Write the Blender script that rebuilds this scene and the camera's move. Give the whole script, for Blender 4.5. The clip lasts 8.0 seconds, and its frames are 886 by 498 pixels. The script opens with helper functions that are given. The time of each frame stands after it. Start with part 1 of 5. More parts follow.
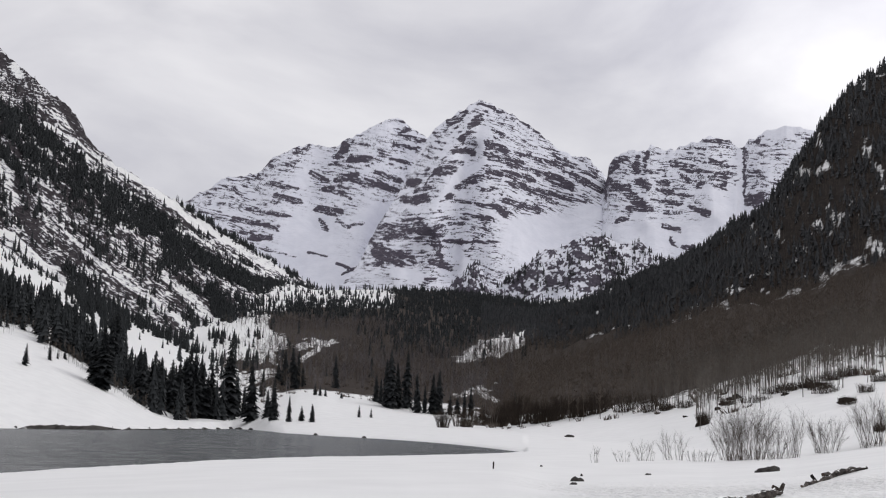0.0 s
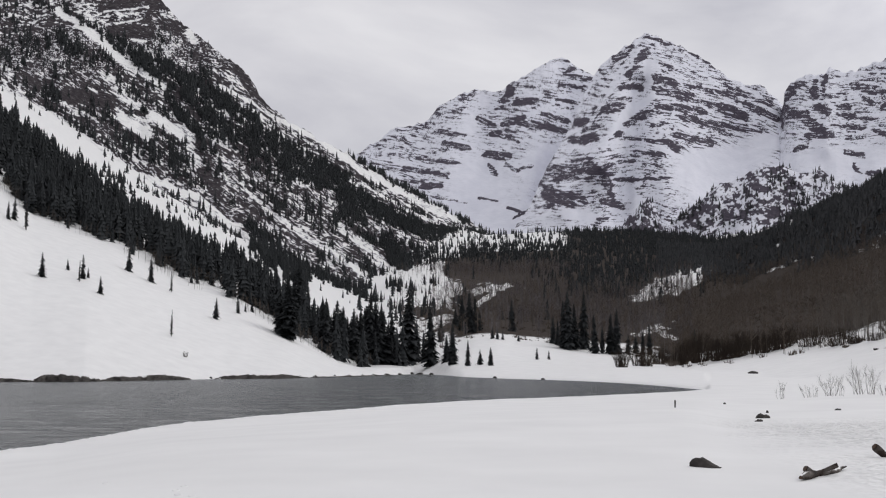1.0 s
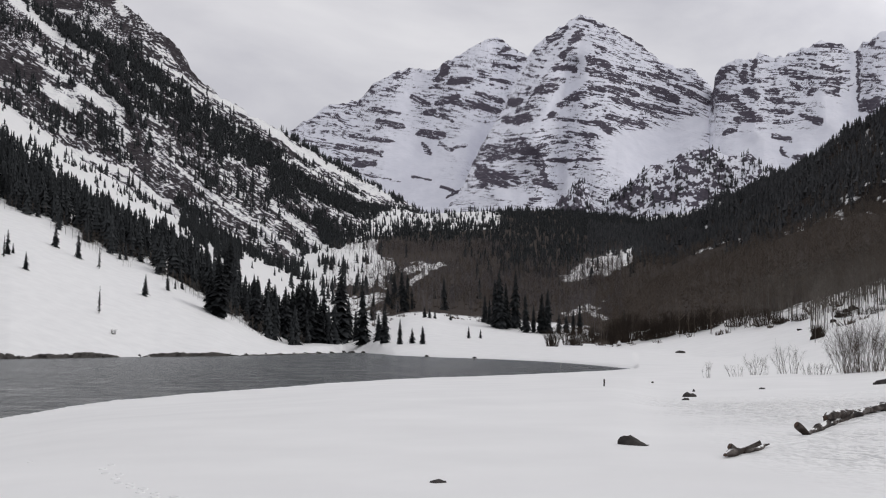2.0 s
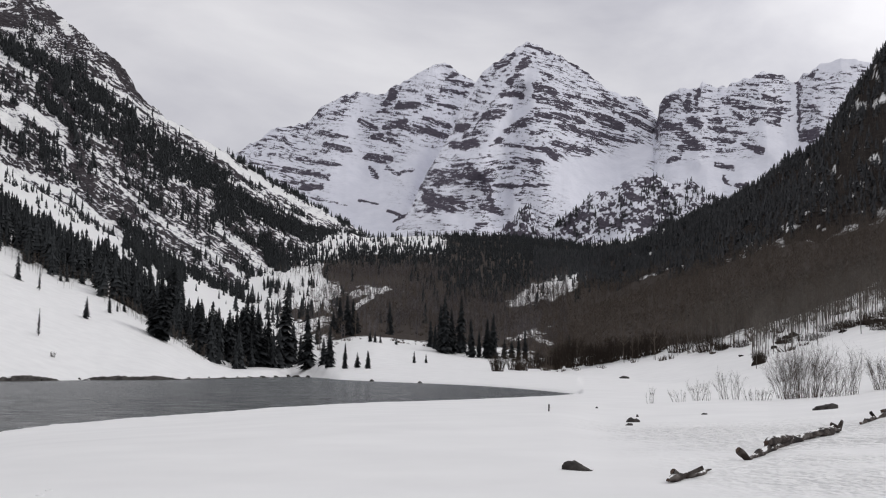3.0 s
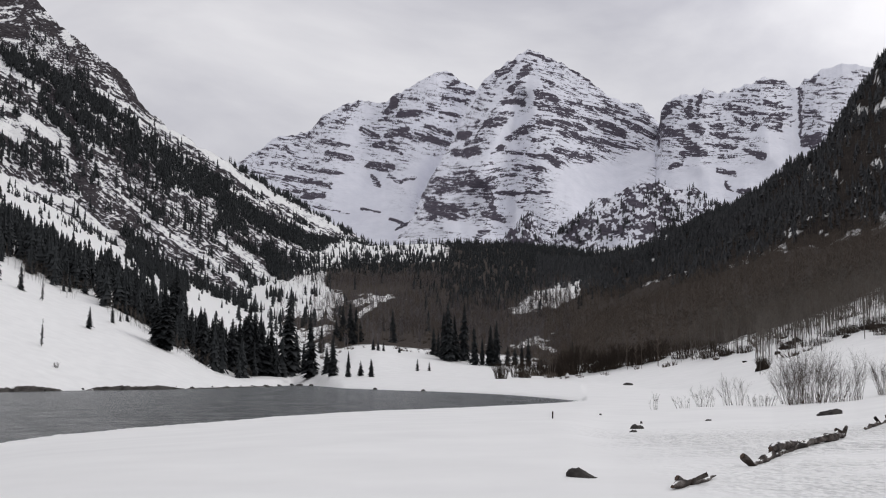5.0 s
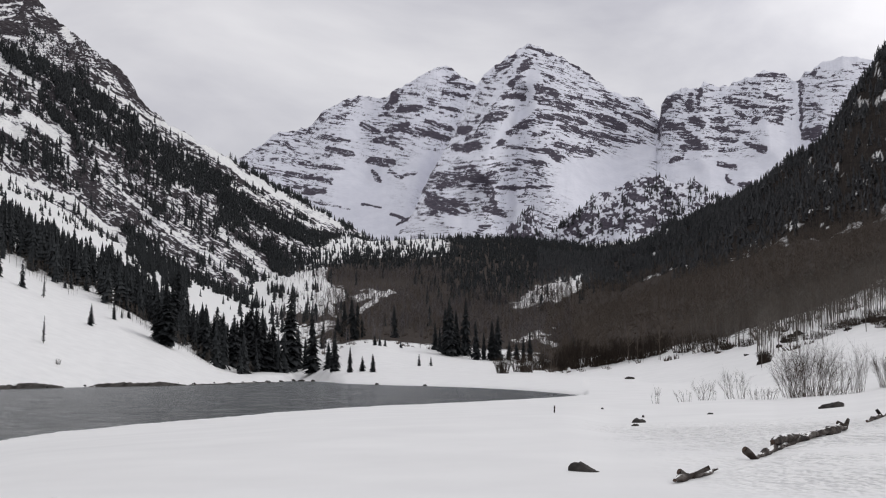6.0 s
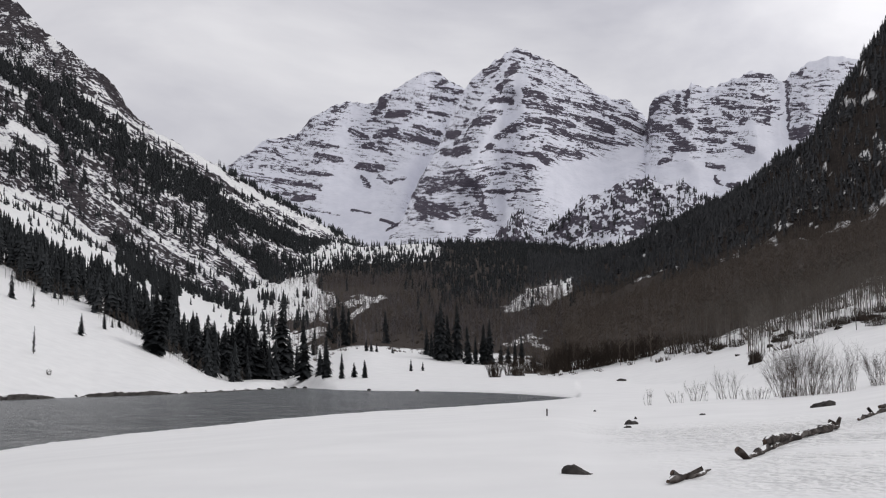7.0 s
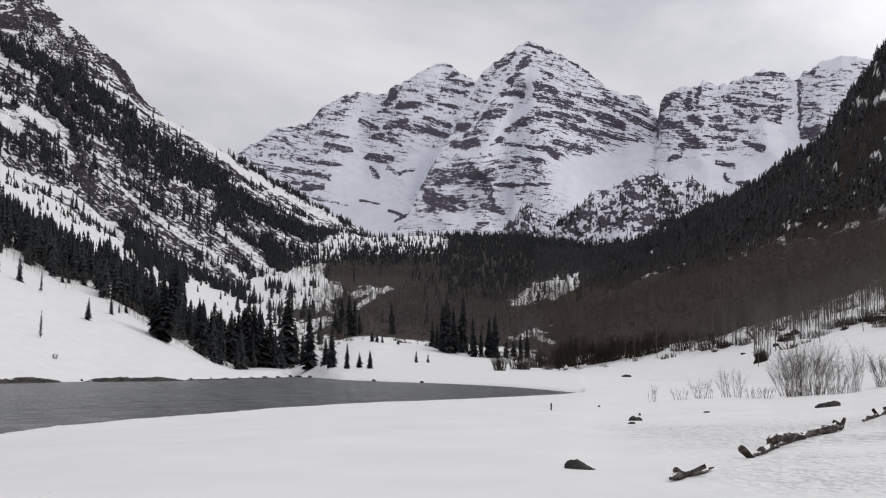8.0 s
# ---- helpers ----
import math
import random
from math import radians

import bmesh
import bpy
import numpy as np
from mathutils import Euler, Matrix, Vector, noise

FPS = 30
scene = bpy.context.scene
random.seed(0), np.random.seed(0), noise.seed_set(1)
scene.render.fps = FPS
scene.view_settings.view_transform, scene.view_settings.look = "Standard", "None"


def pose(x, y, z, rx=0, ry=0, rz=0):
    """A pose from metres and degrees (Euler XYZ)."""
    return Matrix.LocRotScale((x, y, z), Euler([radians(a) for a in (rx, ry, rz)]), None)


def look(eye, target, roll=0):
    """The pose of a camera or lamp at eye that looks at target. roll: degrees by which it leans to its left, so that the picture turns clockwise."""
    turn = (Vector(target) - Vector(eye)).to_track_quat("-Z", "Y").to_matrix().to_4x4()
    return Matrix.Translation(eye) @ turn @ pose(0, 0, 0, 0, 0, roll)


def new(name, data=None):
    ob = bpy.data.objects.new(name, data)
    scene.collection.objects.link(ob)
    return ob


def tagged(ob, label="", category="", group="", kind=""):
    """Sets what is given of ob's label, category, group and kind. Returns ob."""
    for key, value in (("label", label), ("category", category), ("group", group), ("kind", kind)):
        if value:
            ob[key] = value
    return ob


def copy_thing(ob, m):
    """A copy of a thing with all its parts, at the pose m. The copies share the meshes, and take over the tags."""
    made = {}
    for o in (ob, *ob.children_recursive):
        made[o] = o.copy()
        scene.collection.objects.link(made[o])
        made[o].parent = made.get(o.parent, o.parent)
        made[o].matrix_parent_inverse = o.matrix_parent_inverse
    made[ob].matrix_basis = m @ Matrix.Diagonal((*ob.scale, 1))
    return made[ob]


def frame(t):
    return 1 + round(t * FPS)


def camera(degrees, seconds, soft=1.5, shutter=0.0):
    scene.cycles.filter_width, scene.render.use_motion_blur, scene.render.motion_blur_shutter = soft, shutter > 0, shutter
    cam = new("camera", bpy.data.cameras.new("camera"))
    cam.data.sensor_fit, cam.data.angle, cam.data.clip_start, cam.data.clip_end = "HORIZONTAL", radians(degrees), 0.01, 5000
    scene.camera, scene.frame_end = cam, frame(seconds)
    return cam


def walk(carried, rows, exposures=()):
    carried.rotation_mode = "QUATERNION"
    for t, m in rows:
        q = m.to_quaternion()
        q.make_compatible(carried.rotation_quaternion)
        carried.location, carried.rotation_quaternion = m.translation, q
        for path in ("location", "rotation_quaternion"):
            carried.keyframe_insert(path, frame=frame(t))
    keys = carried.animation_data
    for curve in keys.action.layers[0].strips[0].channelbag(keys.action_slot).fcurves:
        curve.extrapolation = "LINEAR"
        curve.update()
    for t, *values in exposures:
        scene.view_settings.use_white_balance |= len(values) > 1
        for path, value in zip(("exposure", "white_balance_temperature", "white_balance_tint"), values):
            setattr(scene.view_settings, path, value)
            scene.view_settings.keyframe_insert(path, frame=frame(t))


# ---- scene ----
cam = camera(42.65, 8.0, 1.12)
EYE = 1.65
TURNS = [
    (0.0, 98.91, -1.49, -2.76), (0.1, 100.07, -1.40, -1.82), (0.2, 100.56, -0.86, -0.02), (0.3, 100.68, -1.13, 0.74),
    (0.4, 99.92, -0.56, 1.09), (0.5, 99.65, -0.76, 2.02), (0.6, 98.86, -0.46, 3.83), (0.7, 98.16, -0.14, 4.73),
    (0.8, 96.81, 0.08, 5.71), (0.9, 96.28, -0.20, 5.95), (1.0, 95.93, 0.05, 6.15), (1.2, 95.40, 0.07, 5.83),
    (1.5, 94.80, -0.59, 5.12), (1.7, 94.48, -0.84, 4.26), (2.0, 94.86, -0.17, 2.73), (2.2, 95.51, -0.27, 1.73),
    (3.3, 96.17, -0.27, -0.17), (3.5, 96.30, 0.0, 0.0), (3.8, 96.65, 0.35, 0.86), (4.0, 96.36, 0.75, 1.21),
    (4.2, 95.81, 0.30, 1.06), (4.5, 96.46, 0.15, 0.73), (4.7, 96.47, -0.07, 0.40), (5.8, 96.58, 0.30, -0.28),
    (6.0, 96.24, 0.26, 0.24), (6.2, 96.59, -0.18, 0.56), (6.5, 96.90, -0.13, 0.15), (6.8, 96.62, 0.76, -0.35),
    (7.0, 96.47, 1.12, -0.16), (7.2, 96.12, 0.90, -0.08), (7.5, 96.15, 0.04, 0.41), (8.0, 96.08, -0.10, 0.09),
]
walk(cam, [(t, pose(0, 0.07, EYE, rx, ry, rz)) for t, rx, ry, rz in TURNS], [(0.0, 0.08), (0.5, 0.06), (1.0, 0.0), (2.0, -0.04), (3.5, 0.0), (8.0, 0.0)])

# ---- light: a veiled sun to the right, ahead, under a bright overcast ----
SUN_AZ, SUN_EL = 60.0, 38.0


def link(tree, a, b):
    tree.links.new(a, b)


def make_world():
    w = bpy.data.worlds.new("sky")
    w.use_nodes = True
    nt = w.node_tree
    nt.nodes.clear()
    out = nt.nodes.new("ShaderNodeOutputWorld")
    sky = nt.nodes.new("ShaderNodeTexSky")
    sky.sky_type, sky.sun_disc = "NISHITA", False
    sky.sun_elevation, sky.sun_rotation = radians(SUN_EL), radians(SUN_AZ)
    blue = nt.nodes.new("ShaderNodeBackground")
    blue.inputs[1].default_value = 0.10
    link(nt, sky.outputs[0], blue.inputs[0])
    co = nt.nodes.new("ShaderNodeTexCoord")
    # cloud deck: soft billows, flattened towards the horizon
    mp = nt.nodes.new("ShaderNodeMapping")
    mp.inputs["Scale"].default_value = (2.2, 2.2, 4.5)
    link(nt, co.outputs["Generated"], mp.inputs[0])
    n1 = nt.nodes.new("ShaderNodeTexNoise")
    n1.inputs["Scale"].default_value, n1.inputs["Detail"].default_value = 1.6, 6
    n1.inputs["Roughness"].default_value, n1.inputs["Distortion"].default_value = 0.52, 0.35
    link(nt, mp.outputs[0], n1.inputs["Vector"])
    ramp = nt.nodes.new("ShaderNodeValToRGB")
    ramp.color_ramp.elements[0].position, ramp.color_ramp.elements[1].position = 0.36, 0.66
    ramp.color_ramp.elements[0].color = (0.553, 0.545, 0.598, 1)
    ramp.color_ramp.elements[1].color = (0.84, 0.825, 0.85, 1)
    link(nt, n1.outputs[0], ramp.inputs[0])
    # the thin cloud round the sun glows
    dot = nt.nodes.new("ShaderNodeVectorMath")
    dot.operation = "DOT_PRODUCT"
    nrm = nt.nodes.new("ShaderNodeVectorMath")
    nrm.operation = "NORMALIZE"
    link(nt, co.outputs["Generated"], nrm.inputs[0])
    link(nt, nrm.outputs[0], dot.inputs[0])
    a, e = radians(SUN_AZ), radians(SUN_EL)
    dot.inputs[1].default_value = (math.sin(a) * math.cos(e), math.cos(a) * math.cos(e), math.sin(e))
    glow = nt.nodes.new("ShaderNodeMapRange")
    glow.interpolation_type = "SMOOTHSTEP"
    glow.inputs[1].default_value, glow.inputs[2].default_value = 0.62, 0.99
    glow.inputs[3].default_value, glow.inputs[4].default_value = 1.0, 1.85
    link(nt, dot.outputs["Value"], glow.inputs[0])
    mul = nt.nodes.new("ShaderNodeVectorMath")
    mul.operation = "SCALE"
    link(nt, ramp.outputs[0], mul.inputs[0])
    link(nt, glow.outputs[0], mul.inputs["Scale"])
    cloud = nt.nodes.new("ShaderNodeBackground")
    cloud.inputs[1].default_value = 0.935
    link(nt, mul.outputs[0], cloud.inputs[0])
    mix = nt.nodes.new("ShaderNodeMixShader")
    mix.inputs[0].default_value = 0.93
    link(nt, blue.outputs[0], mix.inputs[1])
    link(nt, cloud.outputs[0], mix.inputs[2])
    link(nt, mix.outputs[0], out.inputs[0])
    scene.world = w


make_world()
sun = new("sun", bpy.data.lights.new("sun", "SUN"))
sun.data.energy, sun.data.angle, sun.data.color = 0.5, radians(14), (1.0, 0.965, 0.92)
sa, se = radians(SUN_AZ), radians(SUN_EL)
sun.matrix_world = look((math.sin(sa) * 50, math.cos(sa) * 50, math.tan(se) * 50 + EYE), (0, 0, EYE))
scene.view_settings.exposure = 0.0


# ---- materials ----
def material(name, rough=0.7, spec=0.3):
    m = bpy.data.materials.new(name)
    m.use_nodes = True
    b = m.node_tree.nodes["Principled BSDF"]
    b.inputs["Roughness"].default_value = rough
    b.inputs["Specular IOR Level"].default_value = spec
    return m, m.node_tree, b


def node(nt, kind, **values):
    n = nt.nodes.new(kind)
    for key, value in values.items():
        n.inputs[key.replace("_", " ")].default_value = value
    return n


def place(nt, scale=(1, 1, 1)):
    g = nt.nodes.new("ShaderNodeNewGeometry")
    mp = nt.nodes.new("ShaderNodeMapping")
    mp.inputs["Scale"].default_value = scale
    link(nt, g.outputs["Position"], mp.inputs[0])
    return mp.outputs[0]


def local(nt, scale=(1, 1, 1)):
    g = nt.nodes.new("ShaderNodeTexCoord")
    mp = nt.nodes.new("ShaderNodeMapping")
    mp.inputs["Scale"].default_value = scale
    link(nt, g.outputs["Object"], mp.inputs[0])
    return mp.outputs[0]


def noise_of(nt, vec, scale, detail=5, rough=0.55):
    n = node(nt, "ShaderNodeTexNoise", Scale=scale, Detail=detail, Roughness=rough)
    link(nt, vec, n.inputs["Vector"])
    return n.outputs[0]


def ramp_of(nt, fac, stops):
    r = nt.nodes.new("ShaderNodeValToRGB")
    while len(r.color_ramp.elements) < len(stops):
        r.color_ramp.elements.new(0.5)
    for e, (p, c) in zip(r.color_ramp.elements, stops):
        e.position, e.color = p, (*c, 1)
    link(nt, fac, r.inputs[0])
    return r.outputs[0]


def mix_of(nt, fac, a, b):
    m = nt.nodes.new("ShaderNodeMix")
    m.data_type = "RGBA"
    link(nt, fac, m.inputs[0])
    link(nt, a, m.inputs[6])
    link(nt, b, m.inputs[7])
    return m.outputs[2]


def math_of(nt, op, a, b):
    m = nt.nodes.new("ShaderNodeMath")
    m.operation = op
    for i, v in enumerate((a, b)):
        if isinstance(v, (int, float)):
            m.inputs[i].default_value = v
        else:
            link(nt, v, m.inputs[i])
    return m.outputs[0]


def bump_of(nt, b, height, dist, strength=1.0):
    n = node(nt, "ShaderNodeBump", Strength=strength, Distance=dist)
    link(nt, height, n.inputs["Height"])
    link(nt, n.outputs[0], b.inputs["Normal"])


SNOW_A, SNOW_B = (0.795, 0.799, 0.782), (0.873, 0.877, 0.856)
# far peaks: snow tinted blue and rock paled to paint in distance haze
HAZE_SNOW_A, HAZE_SNOW_B = (0.75, 0.765, 0.83), (0.84, 0.85, 0.91)
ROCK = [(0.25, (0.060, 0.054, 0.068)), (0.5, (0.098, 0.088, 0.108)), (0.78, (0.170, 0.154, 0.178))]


def snow_rock(name, grain, bump, rocks, snows, dust, stretch=(0.45, 0.45, 2.4)):
    """Snow with bare rock where the terrain's own 'rock' value says so; fine noise breaks the edge."""
    m, nt, b = material(name, 0.62, 0.25)
    p = place(nt)
    att = nt.nodes.new("ShaderNodeAttribute")
    att.attribute_name = "rock"
    fine = noise_of(nt, place(nt, stretch), grain, 7, 0.68)
    edge = math_of(nt, "MULTIPLY", math_of(nt, "SUBTRACT", fine, 0.5), 1.3)
    fac = math_of(nt, "ADD", att.outputs["Fac"], edge)
    r = nt.nodes.new("ShaderNodeMapRange")
    r.inputs[1].default_value, r.inputs[2].default_value = 0.47, 0.53
    link(nt, fac, r.inputs[0])
    snow = ramp_of(nt, noise_of(nt, p, grain * 0.2, 4), [(0.3, snows[0]), (0.7, snows[1])])
    thin = nt.nodes.new("ShaderNodeMapRange")
    thin.inputs[1].default_value, thin.inputs[2].default_value = 0.02, 0.36
    link(nt, math_of(nt, "ADD", att.outputs["Fac"], math_of(nt, "MULTIPLY", edge, 0.6)), thin.inputs[0])
    scoured = ramp_of(nt, noise_of(nt, p, grain * 1.5, 6, 0.7), [(0.35, tuple(0.72 * c for c in dust)), (0.65, dust)])
    snow = mix_of(nt, thin.outputs[0], snow, scoured)
    rock = ramp_of(nt, noise_of(nt, place(nt, (1, 1, 5)), grain * 0.5, 7, 0.65), rocks)
    link(nt, mix_of(nt, r.outputs[0], snow, rock), b.inputs["Base Color"])
    link(nt, math_of(nt, "MULTIPLY", math_of(nt, "SUBTRACT", 1.0, r.outputs[0]), 0.25), b.inputs["Specular IOR Level"])
    bump_of(nt, b, fine, bump, 0.6)
    return m


CRAG = [(0.3, (0.028, 0.0255, 0.028)), (0.5, (0.052, 0.047, 0.051)), (0.62, (0.096, 0.088, 0.092)), (0.8, (0.18, 0.166, 0.168))]
M_PEAK = snow_rock("banded rock and snow", 0.13, 4.0, ROCK, (HAZE_SNOW_A, HAZE_SNOW_B), (0.75, 0.76, 0.83))
M_CRAG = snow_rock("snow and dark crag", 0.22, 2.5, CRAG, (SNOW_A, SNOW_B), (0.46, 0.46, 0.49), (0.6, 0.6, 1.8))


def ground_material():
    """Wind-packed snow: crust ripples near, soft drifts far; crag on the steep hillsides by the 'rock' value."""
    m, nt, b = material("packed snow", 0.55, 0.5)
    p = place(nt)
    att = nt.nodes.new("ShaderNodeAttribute")
    att.attribute_name = "rock"
    fine = noise_of(nt, p, 0.12, 6, 0.62)
    fac = math_of(nt, "ADD", att.outputs["Fac"], math_of(nt, "MULTIPLY", math_of(nt, "SUBTRACT", fine, 0.5), 0.5))
    r = nt.nodes.new("ShaderNodeMapRange")
    r.inputs[1].default_value, r.inputs[2].default_value = 0.44, 0.58
    link(nt, fac, r.inputs[0])
    snow = ramp_of(nt, noise_of(nt, p, 0.25, 6), [(0.3, SNOW_A), (0.7, SNOW_B)])
    rock = ramp_of(nt, noise_of(nt, place(nt, (1, 1, 3)), 0.13, 8, 0.7), [(0.3, (0.026, 0.023, 0.021)), (0.55, (0.042, 0.037, 0.034)), (0.8, (0.080, 0.072, 0.067))])
    col = mix_of(nt, r.outputs[0], snow, rock)
    soil = ramp_of(nt, noise_of(nt, p, 0.35, 6, 0.65), [(0.3, (0.050, 0.043, 0.039)), (0.7, (0.092, 0.081, 0.073))])
    bare = nt.nodes.new("ShaderNodeAttribute")
    bare.attribute_name = "earth"
    patch = math_of(nt, "ADD", bare.outputs["Fac"], math_of(nt, "MULTIPLY", math_of(nt, "SUBTRACT", noise_of(nt, p, 0.2, 5, 0.6), 0.5), 0.8))
    e = nt.nodes.new("ShaderNodeMapRange")
    e.inputs[1].default_value, e.inputs[2].default_value = 0.45, 0.60
    link(nt, patch, e.inputs[0])
    link(nt, mix_of(nt, e.outputs[0], col, soil), b.inputs["Base Color"])
    white = math_of(nt, "MULTIPLY", math_of(nt, "SUBTRACT", 1.0, e.outputs[0]), math_of(nt, "SUBTRACT", 1.0, r.outputs[0]))
    link(nt, math_of(nt, "MULTIPLY", white, 0.5), b.inputs["Specular IOR Level"])
    crust = noise_of(nt, p, 3.0, 2, 0.55)
    where = nt.nodes.new("ShaderNodeMapRange")
    where.inputs[1].default_value, where.inputs[2].default_value = 0.38, 0.60
    link(nt, noise_of(nt, place(nt, (0.5, 1.0, 1.0)), 0.16, 3), where.inputs[0])
    windward = nt.nodes.new("ShaderNodeMapRange")
    windward.interpolation_type = "SMOOTHSTEP"
    windward.inputs[1].default_value, windward.inputs[2].default_value = 3.2, 8.0
    windward.inputs[3].default_value, windward.inputs[4].default_value = 0.0, 1.0
    xyz = nt.nodes.new("ShaderNodeSeparateXYZ")
    link(nt, p, xyz.inputs[0])
    link(nt, xyz.outputs["X"], windward.inputs[0])
    crust = math_of(nt, "MULTIPLY", math_of(nt, "MULTIPLY", crust, where.outputs[0]), windward.outputs[0])
    lee = nt.nodes.new("ShaderNodeMapRange")
    lee.interpolation_type = "SMOOTHSTEP"
    lee.inputs[1].default_value, lee.inputs[2].default_value = 48.0, 30.0
    link(nt, xyz.outputs["Y"], lee.inputs[0])
    crust = math_of(nt, "MULTIPLY", crust, lee.outputs[0])
    drift = noise_of(nt, p, 0.05, 3)
    h = math_of(nt, "ADD", math_of(nt, "MULTIPLY", crust, 5.0), math_of(nt, "MULTIPLY", drift, 0.25))
    bump_of(nt, b, h, 0.5, 0.55)
    return m


M_GROUND = ground_material()


def water_material():
    """Dark lake water broken by wind ripples: short steep wavelets over slow swells."""
    m, nt, b = material("wind-ruffled water", 0.12, 0.32)
    b.inputs["IOR"].default_value = 1.33
    p = place(nt, (0.55, 2.6, 1))
    streak = noise_of(nt, place(nt, (0.30, 1.3, 1)), 1.0, 6, 0.65)
    # streaks in the base colour paint the light and dark reflections of ripples
    col = ramp_of(nt, streak, [(0.32, (0.066, 0.076, 0.078)), (0.68, (0.104, 0.116, 0.118))])
    link(nt, col, b.inputs["Base Color"])
    rough = nt.nodes.new("ShaderNodeMapRange")
    rough.inputs[1].default_value, rough.inputs[2].default_value = 0.35, 0.65
    rough.inputs[3].default_value, rough.inputs[4].default_value = 0.10, 0.34
    link(nt, streak, rough.inputs[0])
    link(nt, rough.outputs[0], b.inputs["Roughness"])
    h = math_of(nt, "ADD", noise_of(nt, p, 1.1, 7, 0.7), math_of(nt, "MULTIPLY", noise_of(nt, p, 0.25, 4), 1.3))
    bump_of(nt, b, h, 0.55, 1.0)
    return m


M_WATER = water_material()


def plain(name, stops, scale, rough=0.8, bump=0.0, stretch=(1, 1, 1), per_thing=False):
    m, nt, b = material(name, rough, 0.06)
    n = noise_of(nt, local(nt, stretch), scale, 6, 0.6)
    if per_thing:
        info = nt.nodes.new("ShaderNodeObjectInfo")
        n = math_of(nt, "ADD", n, math_of(nt, "MULTIPLY", math_of(nt, "SUBTRACT", info.outputs["Random"], 0.5), 0.3))
    link(nt, ramp_of(nt, n, stops), b.inputs["Base Color"])
    if bump:
        bump_of(nt, b, n, bump)
    return m


M_NEEDLE = plain("spruce needles", [(0.3, (0.025, 0.028, 0.029)), (0.7, (0.052, 0.056, 0.058))], 1.5, 0.8, 0, (1, 1, 1), True)
# needles lightened for the far slopes: distance haze painted into the colour
M_HAZE_NEEDLE = plain("hazed spruce needles", [(0.3, (0.048, 0.050, 0.052)), (0.7, (0.092, 0.095, 0.098))], 0.15, 0.8)
M_BARK = plain("spruce bark", [(0.3, (0.05, 0.04, 0.035)), (0.7, (0.10, 0.085, 0.07))], 6, 0.9, 0.02, (1, 1, 0.2))
M_ASPEN = plain("aspen bark", [(0.3, (0.075, 0.066, 0.058)), (0.7, (0.16, 0.145, 0.128))], 0.5, 0.9)
M_GREY = plain("grey aspen wood", [(0.3, (0.100, 0.090, 0.092)), (0.7, (0.18, 0.165, 0.167))], 0.02, 0.9)
M_TWIG = plain("bare brown twigs", [(0.3, (0.078, 0.065, 0.054)), (0.7, (0.145, 0.121, 0.102))], 0.3, 0.9)


# ---- small maths for the land ----
def hash01(ix, iy, seed):
    h = (ix.astype(np.int64) * 374761393 + iy.astype(np.int64) * 668265263 + seed * 974634777) & 0xFFFFFFFF
    h = ((h ^ (h >> 13)) * 1274126177) & 0xFFFFFFFF
    return ((h ^ (h >> 16)) & 0xFFFF) / 65535.0


def vnoise(x, y, seed=0):
    ix, iy = np.floor(x), np.floor(y)
    fx, fy = x - ix, y - iy
    fx, fy = fx * fx * (3 - 2 * fx), fy * fy * (3 - 2 * fy)
    a, b = hash01(ix, iy, seed), hash01(ix + 1, iy, seed)
    c, d = hash01(ix, iy + 1, seed), hash01(ix + 1, iy + 1, seed)
    return (a + (b - a) * fx) * (1 - fy) + (c + (d - c) * fx) * fy


def fbm(x, y, octaves=4, seed=0, gain=0.5):
    """Layered value noise about 0, within about -1 to 1."""
    x, y = np.broadcast_arrays(np.asarray(x, float), np.asarray(y, float))
    total, amp, norm = np.zeros(x.shape), 1.0, 0.0
    for i in range(octaves):
        total = total + amp * (vnoise(x * 2 ** i + 17.3 * i, y * 2 ** i - 9.1 * i, seed + i) * 2 - 1)
        norm, amp = norm + amp, amp * gain
    return total / norm * 1.6


def step(a, b, x):
    t = np.clip((x - a) / (b - a), 0, 1)
    return t * t * (3 - 2 * t)


def line(*pairs):
    """A polyline as a function: pairs of (bearing, value)."""
    xs, ys = [p[0] for p in pairs], [p[1] for p in pairs]
    return lambda u: np.interp(u, xs, ys)


# Bearings u are metres to the right per km ahead, rises v metres up from eye height per km ahead.
LAKE = -1.35
near_shore = line((-700, 27), (-514, 36.5), (-461, 40), (-408, 46), (-355, 54), (-303, 60), (-200, 73), (-100, 91), (0, 108), (36, 113.5), (56, 118.5), (85, 126), (105, 132), (120, 137))
far_shore = line((-700, 205), (-517, 226), (-436, 231), (-356, 259), (-304, 283), (-252, 297), (-200, 330), (-155, 400), (-135, 470), (-116, 440), (-90, 335), (-50, 285), (0, 250), (48, 211), (85, 177), (105, 159), (120, 149.5))
bench_v = line((-200, 2), (-150, 2), (-125, 7), (-100, 15), (-80, 22), (-60, 24), (-42, 20), (8, 14), (48, 10), (87, 4), (130, 2))
moraine_v = line((-130, 132), (-92, 124), (-67, 116), (-42, 118), (8, 118), (58, 118), (108, 113), (133, 112), (184, 120), (214, 130), (300, 150))
left_foot_v = line((-700, 210), (-524, 168), (-490, 144), (-452, 128), (-413, 113), (-342, 79), (-295, 62), (-263, 43), (-232, 24), (-201, 6), (-160, -3), (-100, -8))
left_foot_y = line((-700, 470), (-524, 470), (-400, 460), (-300, 440), (-232, 420), (-200, 430), (-160, 480), (-100, 560))
